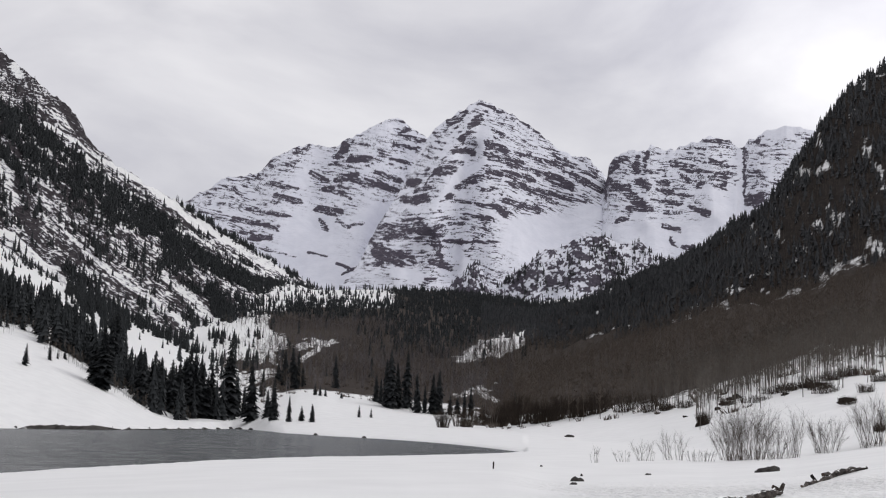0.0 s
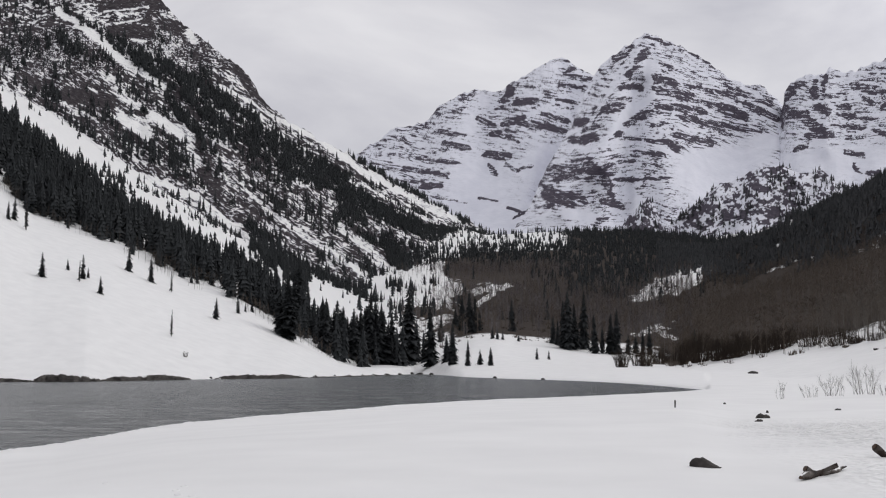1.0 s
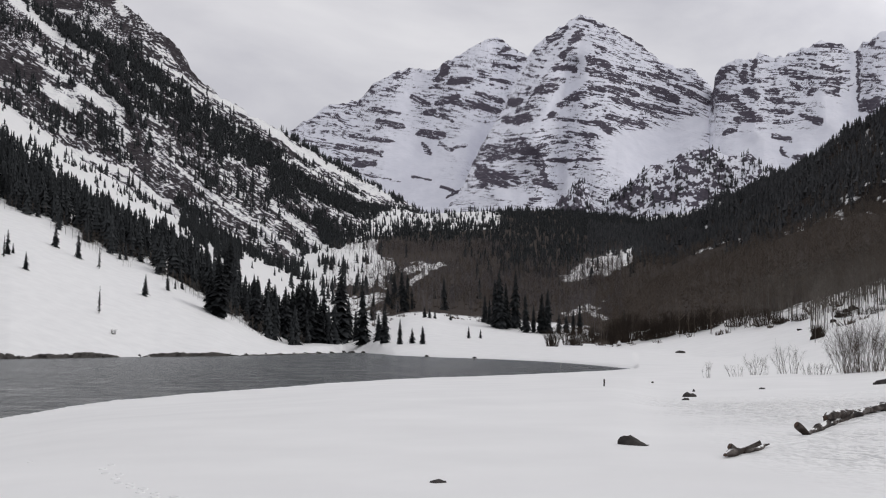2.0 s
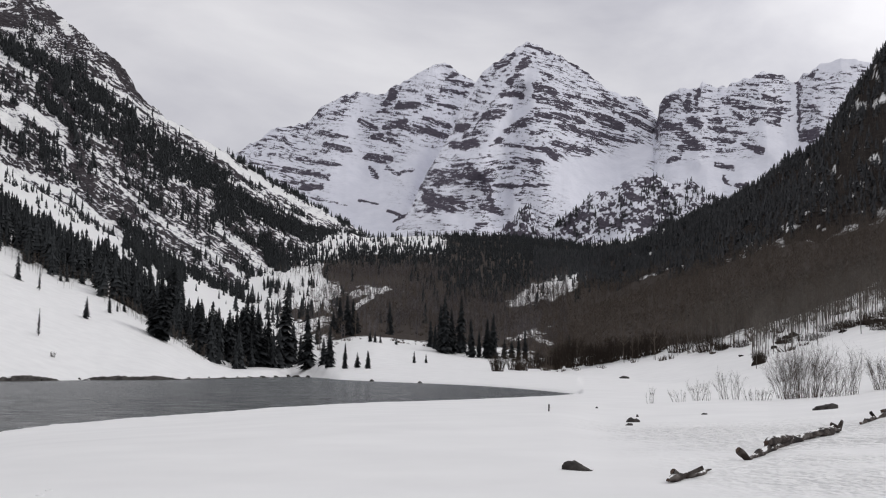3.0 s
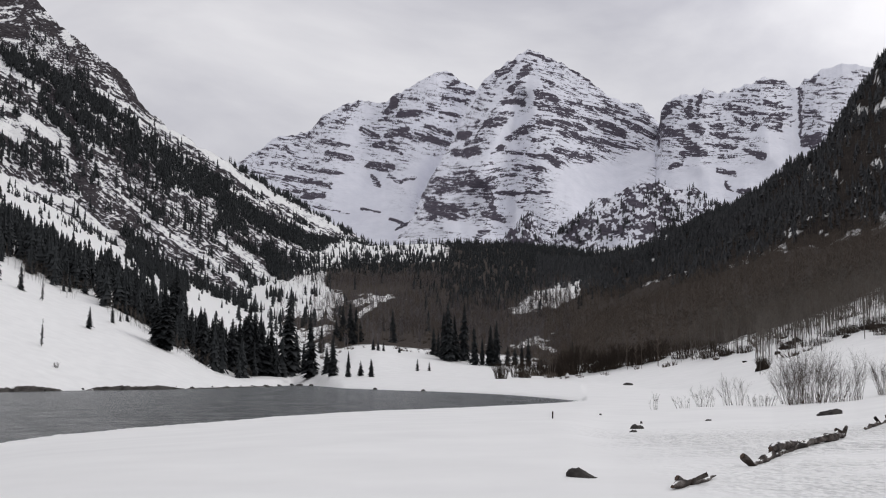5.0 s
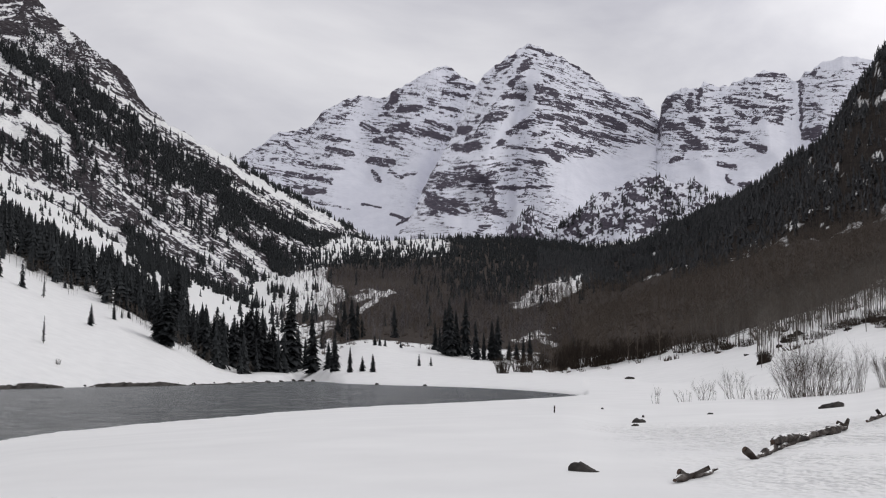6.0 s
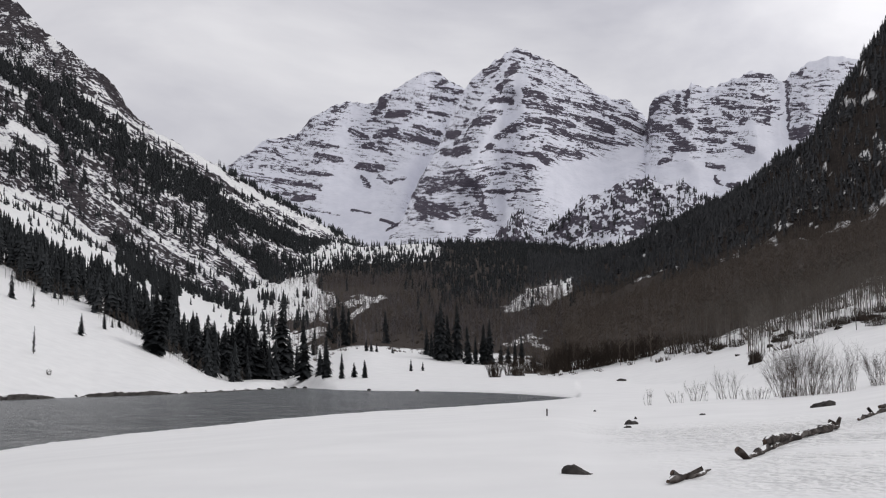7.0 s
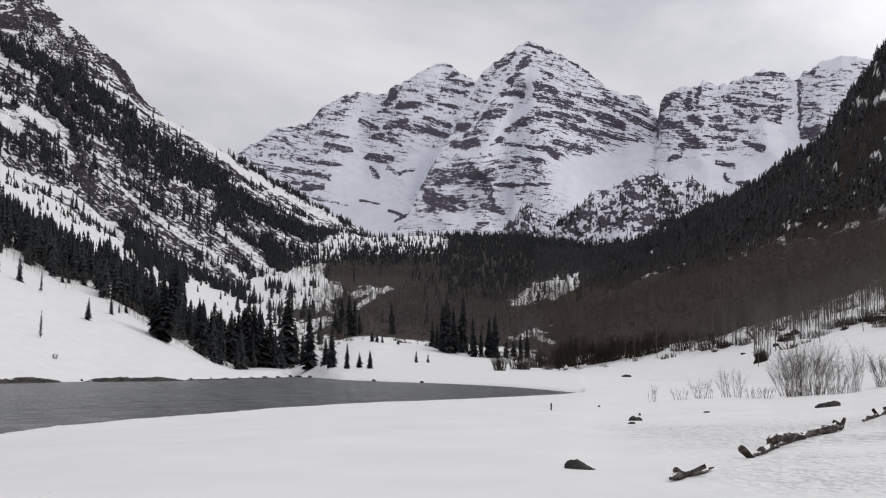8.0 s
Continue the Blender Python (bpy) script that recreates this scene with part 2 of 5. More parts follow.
fan_v = line((-700, 380), (-529, 263), (-500, 248), (-471, 230), (-415, 190), (-360, 156), (-280, 110), (-201, 73), (-150, 56), (-100, 48), (-60, 45))
fan_y = line((-700, 900), (-529, 930), (-415, 980), (-280, 1080), (-201, 1180), (-150, 1280), (-60, 1400))
crest_v = line((-700, 520), (-560, 466), (-478, 425), (-436, 395), (-407, 369), (-379, 350), (-352, 317), (-340, 309), (-310, 286), (-288, 269),
               (-277, 248), (-266, 236), (-250, 223), (-224, 208), (-202, 197), (-182, 186), (-150, 166), (-120, 149), (-99, 136), (-84, 128), (-49, 111), (0, 90))
crest_y = line((-700, 1650), (-436, 1680), (-340, 1640), (-277, 1700), (-200, 2050), (-120, 2500), (-84, 2700), (-49, 2850), (0, 3000))
toe_y = line((80, 420), (106, 300), (155, 260), (205, 230), (255, 190), (306, 160), (442, 130), (600, 120))
wood_v = line((60, 5), (81, 3), (106, 2), (155, 7), (230, 17), (262, 26), (308, 38), (332, 48), (357, 57), (384, 66), (409, 73), (443, 79), (600, 95))
wood_y = line((60, 470), (106, 430), (155, 390), (230, 350), (281, 345), (443, 350), (600, 350))
brown_v = line((60, 38), (80, 42), (105, 52), (154, 71), (205, 86), (256, 101), (307, 114), (359, 128), (412, 145), (446, 161), (600, 205))
brown_y = line((60, 1400), (105, 1300), (205, 1100), (307, 950), (446, 880), (600, 850))
rcrest_v = line((40, 60), (80, 76), (104, 84), (144, 98), (180, 112), (205, 125), (246, 146), (277, 162), (308, 182), (335, 202), (362, 240), (383, 265), (389, 278),
                (400, 292), (416, 314), (433, 328), (454, 343), (520, 380), (600, 420))
rcrest_y = line((40, 2100), (104, 2000), (205, 1800), (277, 1500), (335, 1400), (400, 1350), (600, 1300))


def rise(v, y):
    return EYE + v * y / 1000


def along(y, rows, back):
    """Height at distance y through rows of (distance, height); nothing before the first, falling by back past the last."""
    z = np.full(np.broadcast(y, rows[0][0]).shape, -500.0)
    for (y0, z0), (y1, z1) in zip(rows, rows[1:]):
        z = np.where((y >= y0) & (y <= y1), z0 + (z1 - z0) * (y - y0) / (y1 - y0), z)
    y1, z1 = rows[-1]
    return np.where(y > y1, z1 - (y - y1) * back, z)


def left_height(u, y):
    fy, cy, ly = fan_y(u), crest_y(u), left_foot_y(u)
    sy = far_shore(np.minimum(u, -135)) - 2 + 0 * u
    ly = np.maximum(ly, sy + 40)
    rows = [(sy, LAKE - 0.3 + 0 * u), (sy + 5, LAKE + 0.9 + 0 * u), (ly, rise(left_foot_v(u), ly)), (fy, rise(fan_v(u), fy)), (cy, rise(crest_v(u), cy))]
    z = along(y, rows, 0.55)
    x = u * y / 1000
    s = np.clip((y - fy) / (cy - fy), 0, 1)
    z = z - 70 * step(0.0, 0.12, s)
    z = z + step(0, 60, y - sy) * (1 - s) * fbm(x / 90, y / 120, 2, 13) * 1.1
    fade = step(-40, -110, u)
    return np.where(u < -40, z * fade - 60 * (1 - fade), -500)


def right_height(u, y):
    ty, wy, by, cy = toe_y(u), wood_y(u), brown_y(u), rcrest_y(u)
    rows = [(ty, -0.9 + 0 * u), (wy, rise(wood_v(u), wy)), (by, rise(brown_v(u) - 8, by)), (cy, rise(rcrest_v(u), cy))]
    z = along(y, rows, 0.5)
    x = u * y / 1000
    s = np.clip((y - wy) / (cy - wy), 0, 1)
    z = z + step(0.25, 0.6, s) * (1 - step(0.94, 1.0, s)) * (fbm(x / 120, y / 160, 4, 21) * 14 + np.abs(fbm((x - y) / 60, (x + y) / 260, 3, 22)) * 12)
    z = z + step(0, 150, y - ty) * fbm(x / 45, y / 70, 3, 23) * 1.2
    fade = step(50, 110, u)
    return np.where(u > 50, z * fade - 60 * (1 - fade), -500)


def valley_height(u, y):
    fs = far_shore(u)
    by = np.maximum(540 + 0 * u, fs + 110)
    uc = np.clip(u, -200, 130)
    rows = [(fs, LAKE + 0.12 + 0 * u), (fs + 12, LAKE + 0.5 + 0 * u), (np.maximum(fs + 30, 415 + 0 * u), 0.6 + 0.18 * rise(bench_v(uc), by)), (by, rise(bench_v(uc), by)), (1000 + 0 * u, rise(52 + 0 * u, 1000)),
            (1700 + 0 * u, rise(92 + 0 * u, 1700)), (2500 + 0 * u, rise(moraine_v(u), 2500)), (3300 + 0 * u, rise(95 + 0 * u, 3300)), (5200 + 0 * u, rise(80 + 0 * u, 5200))]
    z = along(y, rows, 0)
    x = u * y / 1000
    z = z + step(20, 120, y - fs) * fbm(x / 40, y / 55, 3, 31) * np.clip(y / 900, 0.3, 3.0)
    return z


def near_height(u, y):
    ns = near_shore(u)
    w = y / ns
    lake_side = -1.12 * step(0.25, 1.0, w)
    ridge = line((-700, -0.5), (120, -0.5), (175, -0.45), (230, -0.35), (285, -0.28), (356, 0.2), (441, 1.1), (600, 2.0))(u)
    meadow = ridge * step(8, 75, y) - (ridge + 0.75) * step(77, 100, y)
    k = step(95, 150, u)
    z = lake_side * (1 - k) + meadow * k
    x = u * y / 1000
    return z + fbm(x / 9, y / 14, 2, 41) * 0.03 * step(6, 25, y) + fbm(x / 2.2, y / 2.2, 2, 42) * 0.006


def land(u, y):
    """Height of the snow at bearing u (metres per km) and distance y ahead."""
    u, y = np.broadcast_arrays(np.asarray(u, float), np.asarray(y, float))
    ns, fs = near_shore(u), far_shore(u)
    z = near_height(u, y)
    wet = (y > ns - 1.8) & (y < fs) & (u < 121)
    z = np.where(wet, LAKE - 0.15 - 1.3 * step(0, 6, np.minimum(y - ns + 1.8, fs - y)), z)
    beyond = (y >= fs) & (u < 121)
    v = valley_height(u, y)
    z = np.where(beyond, v, z)
    z = np.where((u >= 121) & (y > 151), np.maximum(-0.75, v + step(300, 151, y) * -3), z)
    z = np.maximum(z, left_height(u, y))
    return np.maximum(z, right_height(u, y))


def seat(u, v, y0=8.0, y1=3200.0):
    """Where the sight line at bearing u and rise v meets the land: x, y, z."""
    ys = np.geomspace(y0, y1, 1500)
    zs = land(np.full(ys.shape, float(u)), ys)
    below = np.nonzero(zs >= rise(v, ys))[0]
    i = below[0] if len(below) else len(ys) - 1
    return u * ys[i] / 1000, ys[i], zs[i]


def grid_mesh(name, X, Y, Z, mat, pick=None, **attrs):
    """A sheet from a grid of points; pick keeps the quads for which it is true."""
    n, k = X.shape
    me = bpy.data.meshes.new(name)
    me.vertices.add(n * k)
    me.vertices.foreach_set("co", np.stack([X, Y, Z], -1).astype(np.float32).ravel())
    i = np.arange((n - 1) * (k - 1))
    a = (i // (k - 1)) * k + i % (k - 1)
    quads = np.stack([a, a + 1, a + k + 1, a + k], -1).astype(np.int32)
    if pick is not None:
        quads = quads[pick.ravel()]
    me.loops.add(quads.size)
    me.polygons.add(len(quads))
    me.polygons.foreach_set("loop_start", np.arange(0, quads.size, 4, dtype=np.int32))
    me.loops.foreach_set("vertex_index", quads.ravel())
    for key, value in attrs.items():
        at = me.attributes.new(key, "FLOAT", "POINT")
        at.data.foreach_set("value", value.astype(np.float32).ravel())
    me.update(calc_edges=True)
    me.validate()
    me.shade_smooth()
    me.materials.append(mat)
    return new(name, me)


def clearing(u, v):
    """An open snowy slope across the valley, between the brown wood and the spruce."""
    return np.exp(-(((u - 98) / 42) ** 2 + ((v - 74 - 0.36 * (u - 98) - 3 * fbm(u / 8, v / 20, 2, 67)) / 9.5) ** 2) ** 2)


def glade(u, v):
    """The pale open shelf below the spur."""
    return np.exp(-(((u - 160) / 46) ** 2 + ((v - 117 - 0.13 * (u - 160) - 2 * fbm(u / 9, v / 9, 2, 68)) / 5) ** 2) ** 2)


def right_ledge(u, v):
    """Snowy ledges and scree on the steep right hillside, in slanting rows."""
    q = v - 0.42 * (u - 300)
    zone = np.exp(-(((u - 318) / 52) ** 2 + ((q - 126) / 17) ** 2) ** 2) + 0.7 * np.exp(-(((u - 385) / 40) ** 2 + ((q - 150) / 14) ** 2) ** 2)
    return 0.44 * zone * step(0.15, 0.60, fbm(u / 7, q / 2.6, 4, 58, 0.65))


def strokes(marks):
    """A field of soft bars: (u0, v0, u1, v1, half-width, strength), the strongest at each place."""
    def field(u, v):
        f = np.zeros(np.broadcast(u, v).shape)
        for u0, v0, u1, v1, w, s in marks:
            du, dv = u1 - u0, v1 - v0
            t = np.clip(((u - u0) * du + (v - v0) * dv) / (du * du + dv * dv + 1e-6), 0, 1)
            d = np.hypot(u - u0 - t * du, v - v0 - t * dv) / w
            f = np.maximum(f, s * (1 - step(0.75, 1.35, d)))
        return f
    return field


def evenly(field):
    """The same field with its values spread evenly over 0 to 1."""
    out = np.empty(field.size)
    out[np.argsort(field, axis=None)] = np.linspace(0, 1, field.size)
    return out.reshape(field.shape)


def spots(base, *blobs):
    """A field that starts at base and leans to each blob's value: (u, v, width, height, value)."""
    def field(u, v):
        f = np.full(np.broadcast(u, v).shape, float(base))
        for u0, v0, w, h, value in blobs:
            k = np.exp(-(((u - u0) / w) ** 2 + ((v - v0) / h) ** 2) ** 1.5)
            f = f + (value - f) * k
        return f
    return field


# cliffs and crag bands of the left hillside
LEFT_ROCK = [
    (-428, 339, -371, 339, 7.3, 0.98), (-419, 316, -385, 311, 7.3, 0.98), (-370, 320, -349, 310, 6.9, 0.86), (-336, 299, -308, 277, 5.9, 0.62), (-335, 274, -310, 260, 5.9, 0.66),
    (-299, 275, -287, 259, 4.4, 0.93), (-287, 254, -270, 239, 2.2, 0.93), (-310, 284, -292, 273, 2.9, 0.88), (-512, 273, -477, 264, 5.4, 0.88), (-478, 274, -418, 260, 3.9, 0.7),
    (-462, 255, -419, 246, 7.8, 0.97), (-495, 253, -465, 239, 3.9, 0.7), (-406, 241, -383, 232, 2.9, 0.8), (-383, 242, -367, 228, 2.9, 0.7), (-331, 178, -316, 160, 5.4, 0.9),
    (-415, 268, -395, 262, 2.0, 0.75),
]
LEFT_CRAG = [
    (-297, 202, -270, 187, 4.4, 0.82), (-308, 185, -285, 158, 5.4, 0.7), (-285, 180, -264, 163, 5.4, 0.75), (-231, 155, -206, 135, 8.3, 0.62), (-335, 208, -323, 185, 4.9, 0.75),
    (-497, 320, -435, 293, 22.1, 0.62), (-531, 315, -496, 287, 19.6, 0.65), (-377, 182, -339, 165, 7.8, 0.65), (-265, 159, -244, 138, 6.9, 0.7), (-396, 262, -368, 240, 6.9, 0.65),
    (-313, 165, -280, 128, 7.8, 0.6), (-223, 127, -191, 106, 6.9, 0.55), (-434, 247, -410, 204, 4.4, 0.7), (-455, 221, -410, 193, 3.9, 0.7),
]
left_rock = strokes(LEFT_ROCK + LEFT_CRAG)
# bare snow gullies between the crags
LEFT_CHUTE = [
    (-475, 336, -436, 309, 3.4, 1), (-436, 309, -406, 283, 3.9, 1), (-406, 283, -371, 260, 3.4, 0.95), (-410, 232, -382, 213, 4.4, 1), (-379, 232, -350, 213, 4.9, 1),
    (-351, 220, -337, 209, 3.4, 0.9), (-528, 258, -465, 222, 7.3, 1), (-465, 222, -402, 181, 5.9, 1), (-415, 258, -396, 241, 3.9, 0.7), (-315, 259, -281, 240, 1.7, 0.95),
    (-281, 238, -254, 223, 1.7, 0.9), (-326, 239, -297, 230, 1.5, 0.8), (-244, 168, -227, 163, 2.9, 0.85), (-227, 158, -200, 146, 2.9, 0.6), (-347, 310, -341, 302, 3.4, 1),
    (-314, 195, -291, 163, 2.0, 0.6),
]
LEFT_SNOW = [
    (-253, 223, -223, 207, 2.5, 1), (-223, 207, -181, 177, 2.7, 1), (-181, 177, -139, 153, 3.2, 1), (-139, 153, -97, 131, 2.9, 0.95), (-192, 170, -150, 146, 1.2, 0.85),
    (-150, 143, -117, 129, 1.2, 0.85), (-291, 163, -253, 131, 2.0, 0.9), (-253, 131, -221, 110, 2.5, 0.9), (-221, 110, -180, 84, 2.5, 0.9), (-428, 333, -386, 336, 1.0, 1),
    (-425, 320, -396, 324, 1.0, 0.9), (-400, 305, -385, 303, 1.5, 1), (-404, 182, -333, 154, 2.9, 1), (-333, 154, -275, 107, 2.9, 0.9), (-202, 127, -171, 101, 2.9, 0.8),
    (-181, 111, -161, 90, 4.4, 0.8),
]
left_chute = strokes(LEFT_CHUTE + LEFT_SNOW)


# brown brush and open snow on the valley floor
VALLEY_BROWN = [
    (-142, 50, -64, 46, 3.9, 0.9), (-64, 46, 5, 42, 6.9, 0.9), (-95, 86, -1, 80, 11.8, 0.85), (-72, 57, 5, 51, 8.8, 0.85), (-128, 46, -108, 48, 3.9, 0.8),
]
VALLEY_SNOW = [
    (-119, 74, -96, 70, 6.4, 1), (-84, 67, -52, 71, 3.4, 0.8), (-74, 57, -64, 63, 2.9, 0.8), (90, 28, 95, 33, 5.9, 0.9), (63, 28, 85, 33, 3.4, 0.8),
    (-108, 56, -94, 53, 3.9, 0.9),
]
valley_brown, valley_snow = strokes(VALLEY_BROWN), strokes(VALLEY_SNOW)


# ---- the ground: one sheet from underfoot to behind the peaks ----
def build_ground():
    us = np.concatenate([np.linspace(-640, -580, 12)[:-1], np.linspace(-580, 480, 430), np.linspace(480, 560, 14)[1:]])
    ys = np.concatenate([np.linspace(0.05, 30, 56)[:-1], np.geomspace(30, 400, 105)[:-1], np.geomspace(400, 3000, 210)[:-1], np.geomspace(3000, 4960, 20)])
    U, Y = np.meshgrid(us, ys)
    Z = land(U, Y)
    X = U * Y / 1000
    V = (Z - EYE) / Y * 1000
    by, wy, rc = brown_y(U), wood_y(U), rcrest_y(U)
    r = (Y - by) / (rc - by)
    right = np.where((U > 60), step(-0.05, 0.12, r) * (0.80 + 0.45 * fbm(U / 12, V / 8, 4, 53)), 0)
    rock = np.clip(right, 0, 1)
    w = (Y - wy) / (by - wy)
    earth = np.where(U > 60, step(0.0, 0.10, w + 0.04 * fbm(X / 25, Y / 40, 3, 54)) * (1 - 0.9 * step(0.98, 1.1, w)) * step(68, 108, U + 16 * fbm(X / 14, Y / 26, 3, 110)), 0) * 0.9
    floor = step(570, 640, Y) * step(-122, -84, U + 14 * fbm(X / 30, Y / 60, 3, 69)) * (1 - step(150, 200, U)) * (0.94 + 0.28 * fbm(X / 22, Y / 30, 4, 55)) * (1 - step(98, 106, V) * step(20, -20, U))
    rock = rock * (1 - clearing(U, V)) * (1 - 0.75 * glade(U, V)) * (1 - 0.9 * right_ledge(U, V))
    earth = earth * (1 - clearing(U, V))
    floor = floor * (1 - 0.75 * glade(U, V))
    wu, wv = U + 5 * fbm(U / 7, V / 5, 4, 56, 0.6), V + 3 * fbm(U / 7, V / 5, 4, 57, 0.65)
    clear = clearing(U, V) + valley_snow(wu, wv)
    floor = np.maximum(floor, (Y > 560) * valley_brown(wu, wv))
    earth = np.maximum(earth, floor * np.clip(1 - clear, 0, 1))
    g = grid_mesh("ground", X, Y, Z, M_GROUND, rock=rock, earth=earth)
    tagged(g, "snow-covered valley floor and rocky hillsides round a lake", "ground", kind="structure")
    # the rest of the snowfield, beside and behind
    ring = np.radians(np.linspace(29.3, 327.4, 90))
    rs = np.concatenate([[0.05, 1.0], np.geomspace(3, 4900, 40)])
    A, R = np.meshgrid(ring, rs)
    zz = np.clip(R - 200, 0, None) * 0.12 * (0.6 + 0.4 * np.sin(A * 3))
    right, left = (np.maximum(land(e + 0 * R, R * math.cos(math.atan(e / 1000))), -1.1) for e in (560.0, -640.0))
    wr, wl = np.exp(-((A - ring[0]) / 0.5) ** 2), np.exp(-((ring[-1] - A) / 0.5) ** 2)
    zz = zz * np.clip(1 - wr - wl, 0, 1) + wr * right + wl * left
    b = grid_mesh("ground", np.sin(A) * R, np.cos(A) * R, zz, M_GROUND, rock=zz * 0, earth=zz * 0)
    tagged(b, "open snow behind the viewpoint", "ground", kind="structure")


build_ground()
us = np.linspace(-640, 125, 120)
ts = np.linspace(0, 1, 60)
U, T = np.meshgrid(us, ts)
n0, f0 = near_shore(U) - 3, far_shore(U) + 3
YY = n0 + (f0 - n0) * T
lake = grid_mesh("water", U * YY / 1000, YY, LAKE + 0 * U, M_WATER)
tagged(lake, "grey wind-ruffled lake between snowy banks", "lake", kind="structure")

# the rounded snow lip along the near shore
U, K = np.meshgrid(np.linspace(-640, 119, 700), np.arange(7))
edge = near_shore(U) * (1 + 0.006 * fbm(U / 14, U * 0, 3, 43)) + 0.25 * fbm(U / 4, U * 0, 2, 44)
YY = edge + np.array([-6.0, -3.5, -1.8, -0.7, -0.2, 0.0, 0.02])[K]
top = near_height(U, YY) + 0.012
ZZ = np.where(K < 5, top, np.where(K == 5, top - 0.10, LAKE - 0.3)) - np.where(K == 0, 0.05, 0)
lip = grid_mesh("snow_bank", U * YY / 1000, YY, ZZ, M_GROUND, rock=U * 0, earth=U * 0)
tagged(lip, "soft rounded snow bank at the near lake shore", "snow bank", kind="structure")


# ---- the peaks: tilted beds of rock, each ledge holding snow ----
def mountain(name, us, crest, toe_v, y_toe, y_crest, rows, dip, marks, base, ridges, seed, label, mat=None, chutes=None, split=True, along=(13, 1.1), relief=16, tilt=False, solid=0.87):
    """A face from its toe up to its crest line. Bare rock stands steep, snow lies back; bands follow beds that dip by 'dip'.
    ridges: (u0, v0, u1, v1, width, push) lines that stand forward (push > 0) or lie back."""
    sv = np.linspace(0, 1, rows)
    U, S = np.meshgrid(us, sv)
    jag = fbm(U / 5, U * 0 + seed, 3, seed + 5) * 1.6 + fbm(U / 11, U * 0 + seed, 2, seed + 4) * 1.2
    low, y_toe = (toe_v(U), y_toe(U)) if callable(toe_v) else (toe_v, y_toe)
    V = low + (crest(U) - low) * S + jag * S ** 14
    q = V - (dip(U, V) if tilt else dip(U)) + fbm(U / 40, V / 40, 3, seed + 2) * 4.0
    du, dv = fbm(U / 6, q / 3, 3, seed + 9) * 1.6 + fbm(U / 30, V / 7, 2, seed + 11) * 1.6, fbm(U / 7, q / 3, 3, seed + 10) * 0.9
    want = np.minimum(np.maximum(strokes(marks)(U + du, V + dv), base(U, V)), solid)
    if chutes:
        want = want * (1 - 0.95 * strokes(chutes)(U + du, V + dv))
    # ledges at two scales and a fine fleck, each value equally common; the wanted share of them is bare
    ledge = fbm(U / along[0], q / along[1], 5, seed + 6, 0.72)
    thin = fbm(U / along[0] * 2.6, q / along[1] * 2.0, 4, seed + 7, 0.7)
    fleck = fbm(U / 2.6 + V / 9, V / 2.2, 3, seed + 8)
    share = evenly(0.60 * ledge + 0.60 * thin + 0.26 * fleck)
    rock = np.clip(0.5 + 1.8 * (want - 1 + share), 0, 1) * step(0.0, 0.10, want)
    # depth grows fast over snow, slowly over rock
    run = 1.3 - 1.05 * step(0.38, 0.62, rock) + 0.2 * fbm(U / 20, V / 22, 2, seed + 1)
    Y = np.cumsum(run, 0)
    pad = np.pad(Y, ((0, 0), (10, 10)), "edge")
    Y = sum(pad[:, i:i + len(us)] for i in range(21)) / 21
    Y = (Y - Y[0]) / (Y[-1] - Y[0])
    # how deep the face lies follows the broad line of the crest, not its notches
    high = np.pad(crest(us), 20, "edge")
    broad = sum(high[i:i + len(us)] for i in range(41)) / 41
    Y = (0.5 * Y + 0.5 * S) * (crest(us) - low) / (broad - low)
    Y = y_toe + (y_crest(U) - y_toe) * Y
    depth = -fbm(U / 18, V / 50, 2, seed + 3) * relief
    for u0, v0, u1, v1, width, push in ridges:
        du, dv = u1 - u0, v1 - v0
        t = np.clip(((U - u0) * du + (V - v0) * dv) / (du * du + dv * dv), 0, 1)
        d = np.hypot(U - u0 - t * du, V - v0 - t * dv)
        depth -= push * np.exp(-((d / width) ** 2))
    Y = Y + depth * step(0, 14, np.minimum(U - us[0], us[-1] - U)) * step(0.0, 0.06, S) * (1 - 0.6 * S ** 8)
    # the far side
    back = np.array([40.0, 160.0, 420.0, 700.0])[:, None]
    drop = np.array([18.0, 110.0, 420.0, 900.0])[:, None]
    yb, vb = Y[-1], V[-1]
    X = np.vstack([U * Y / 1000, us * (yb + back) / 1000])
    Z = np.vstack([rise(V, Y), rise(vb, yb) - drop])
    Yf = np.minimum(np.vstack([Y, yb + back]), 4960)
    rk = np.vstack([rock, np.repeat(rock[-1:], 4, 0) * 0.5])
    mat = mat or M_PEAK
    if not split:
        return grid_mesh(name, X, Yf, Z, mat, rock=rk), U, V, Y
    root = new(name)
    bare = (rk[:-1, :-1] + rk[1:, :-1] + rk[:-1, 1:] + rk[1:, 1:]) > 2.0
    for title, mask, words in (("snowfield", ~bare, "white snow lying on the ledges and gullies"), ("rock_face", bare, "dark banded bare rock")):
        child = grid_mesh(title, X, Yf, Z, mat, mask, rock=rk)
        child.parent, child["label"] = root, words
    tagged(root, label, "mountain")
    return root, U, V, Y


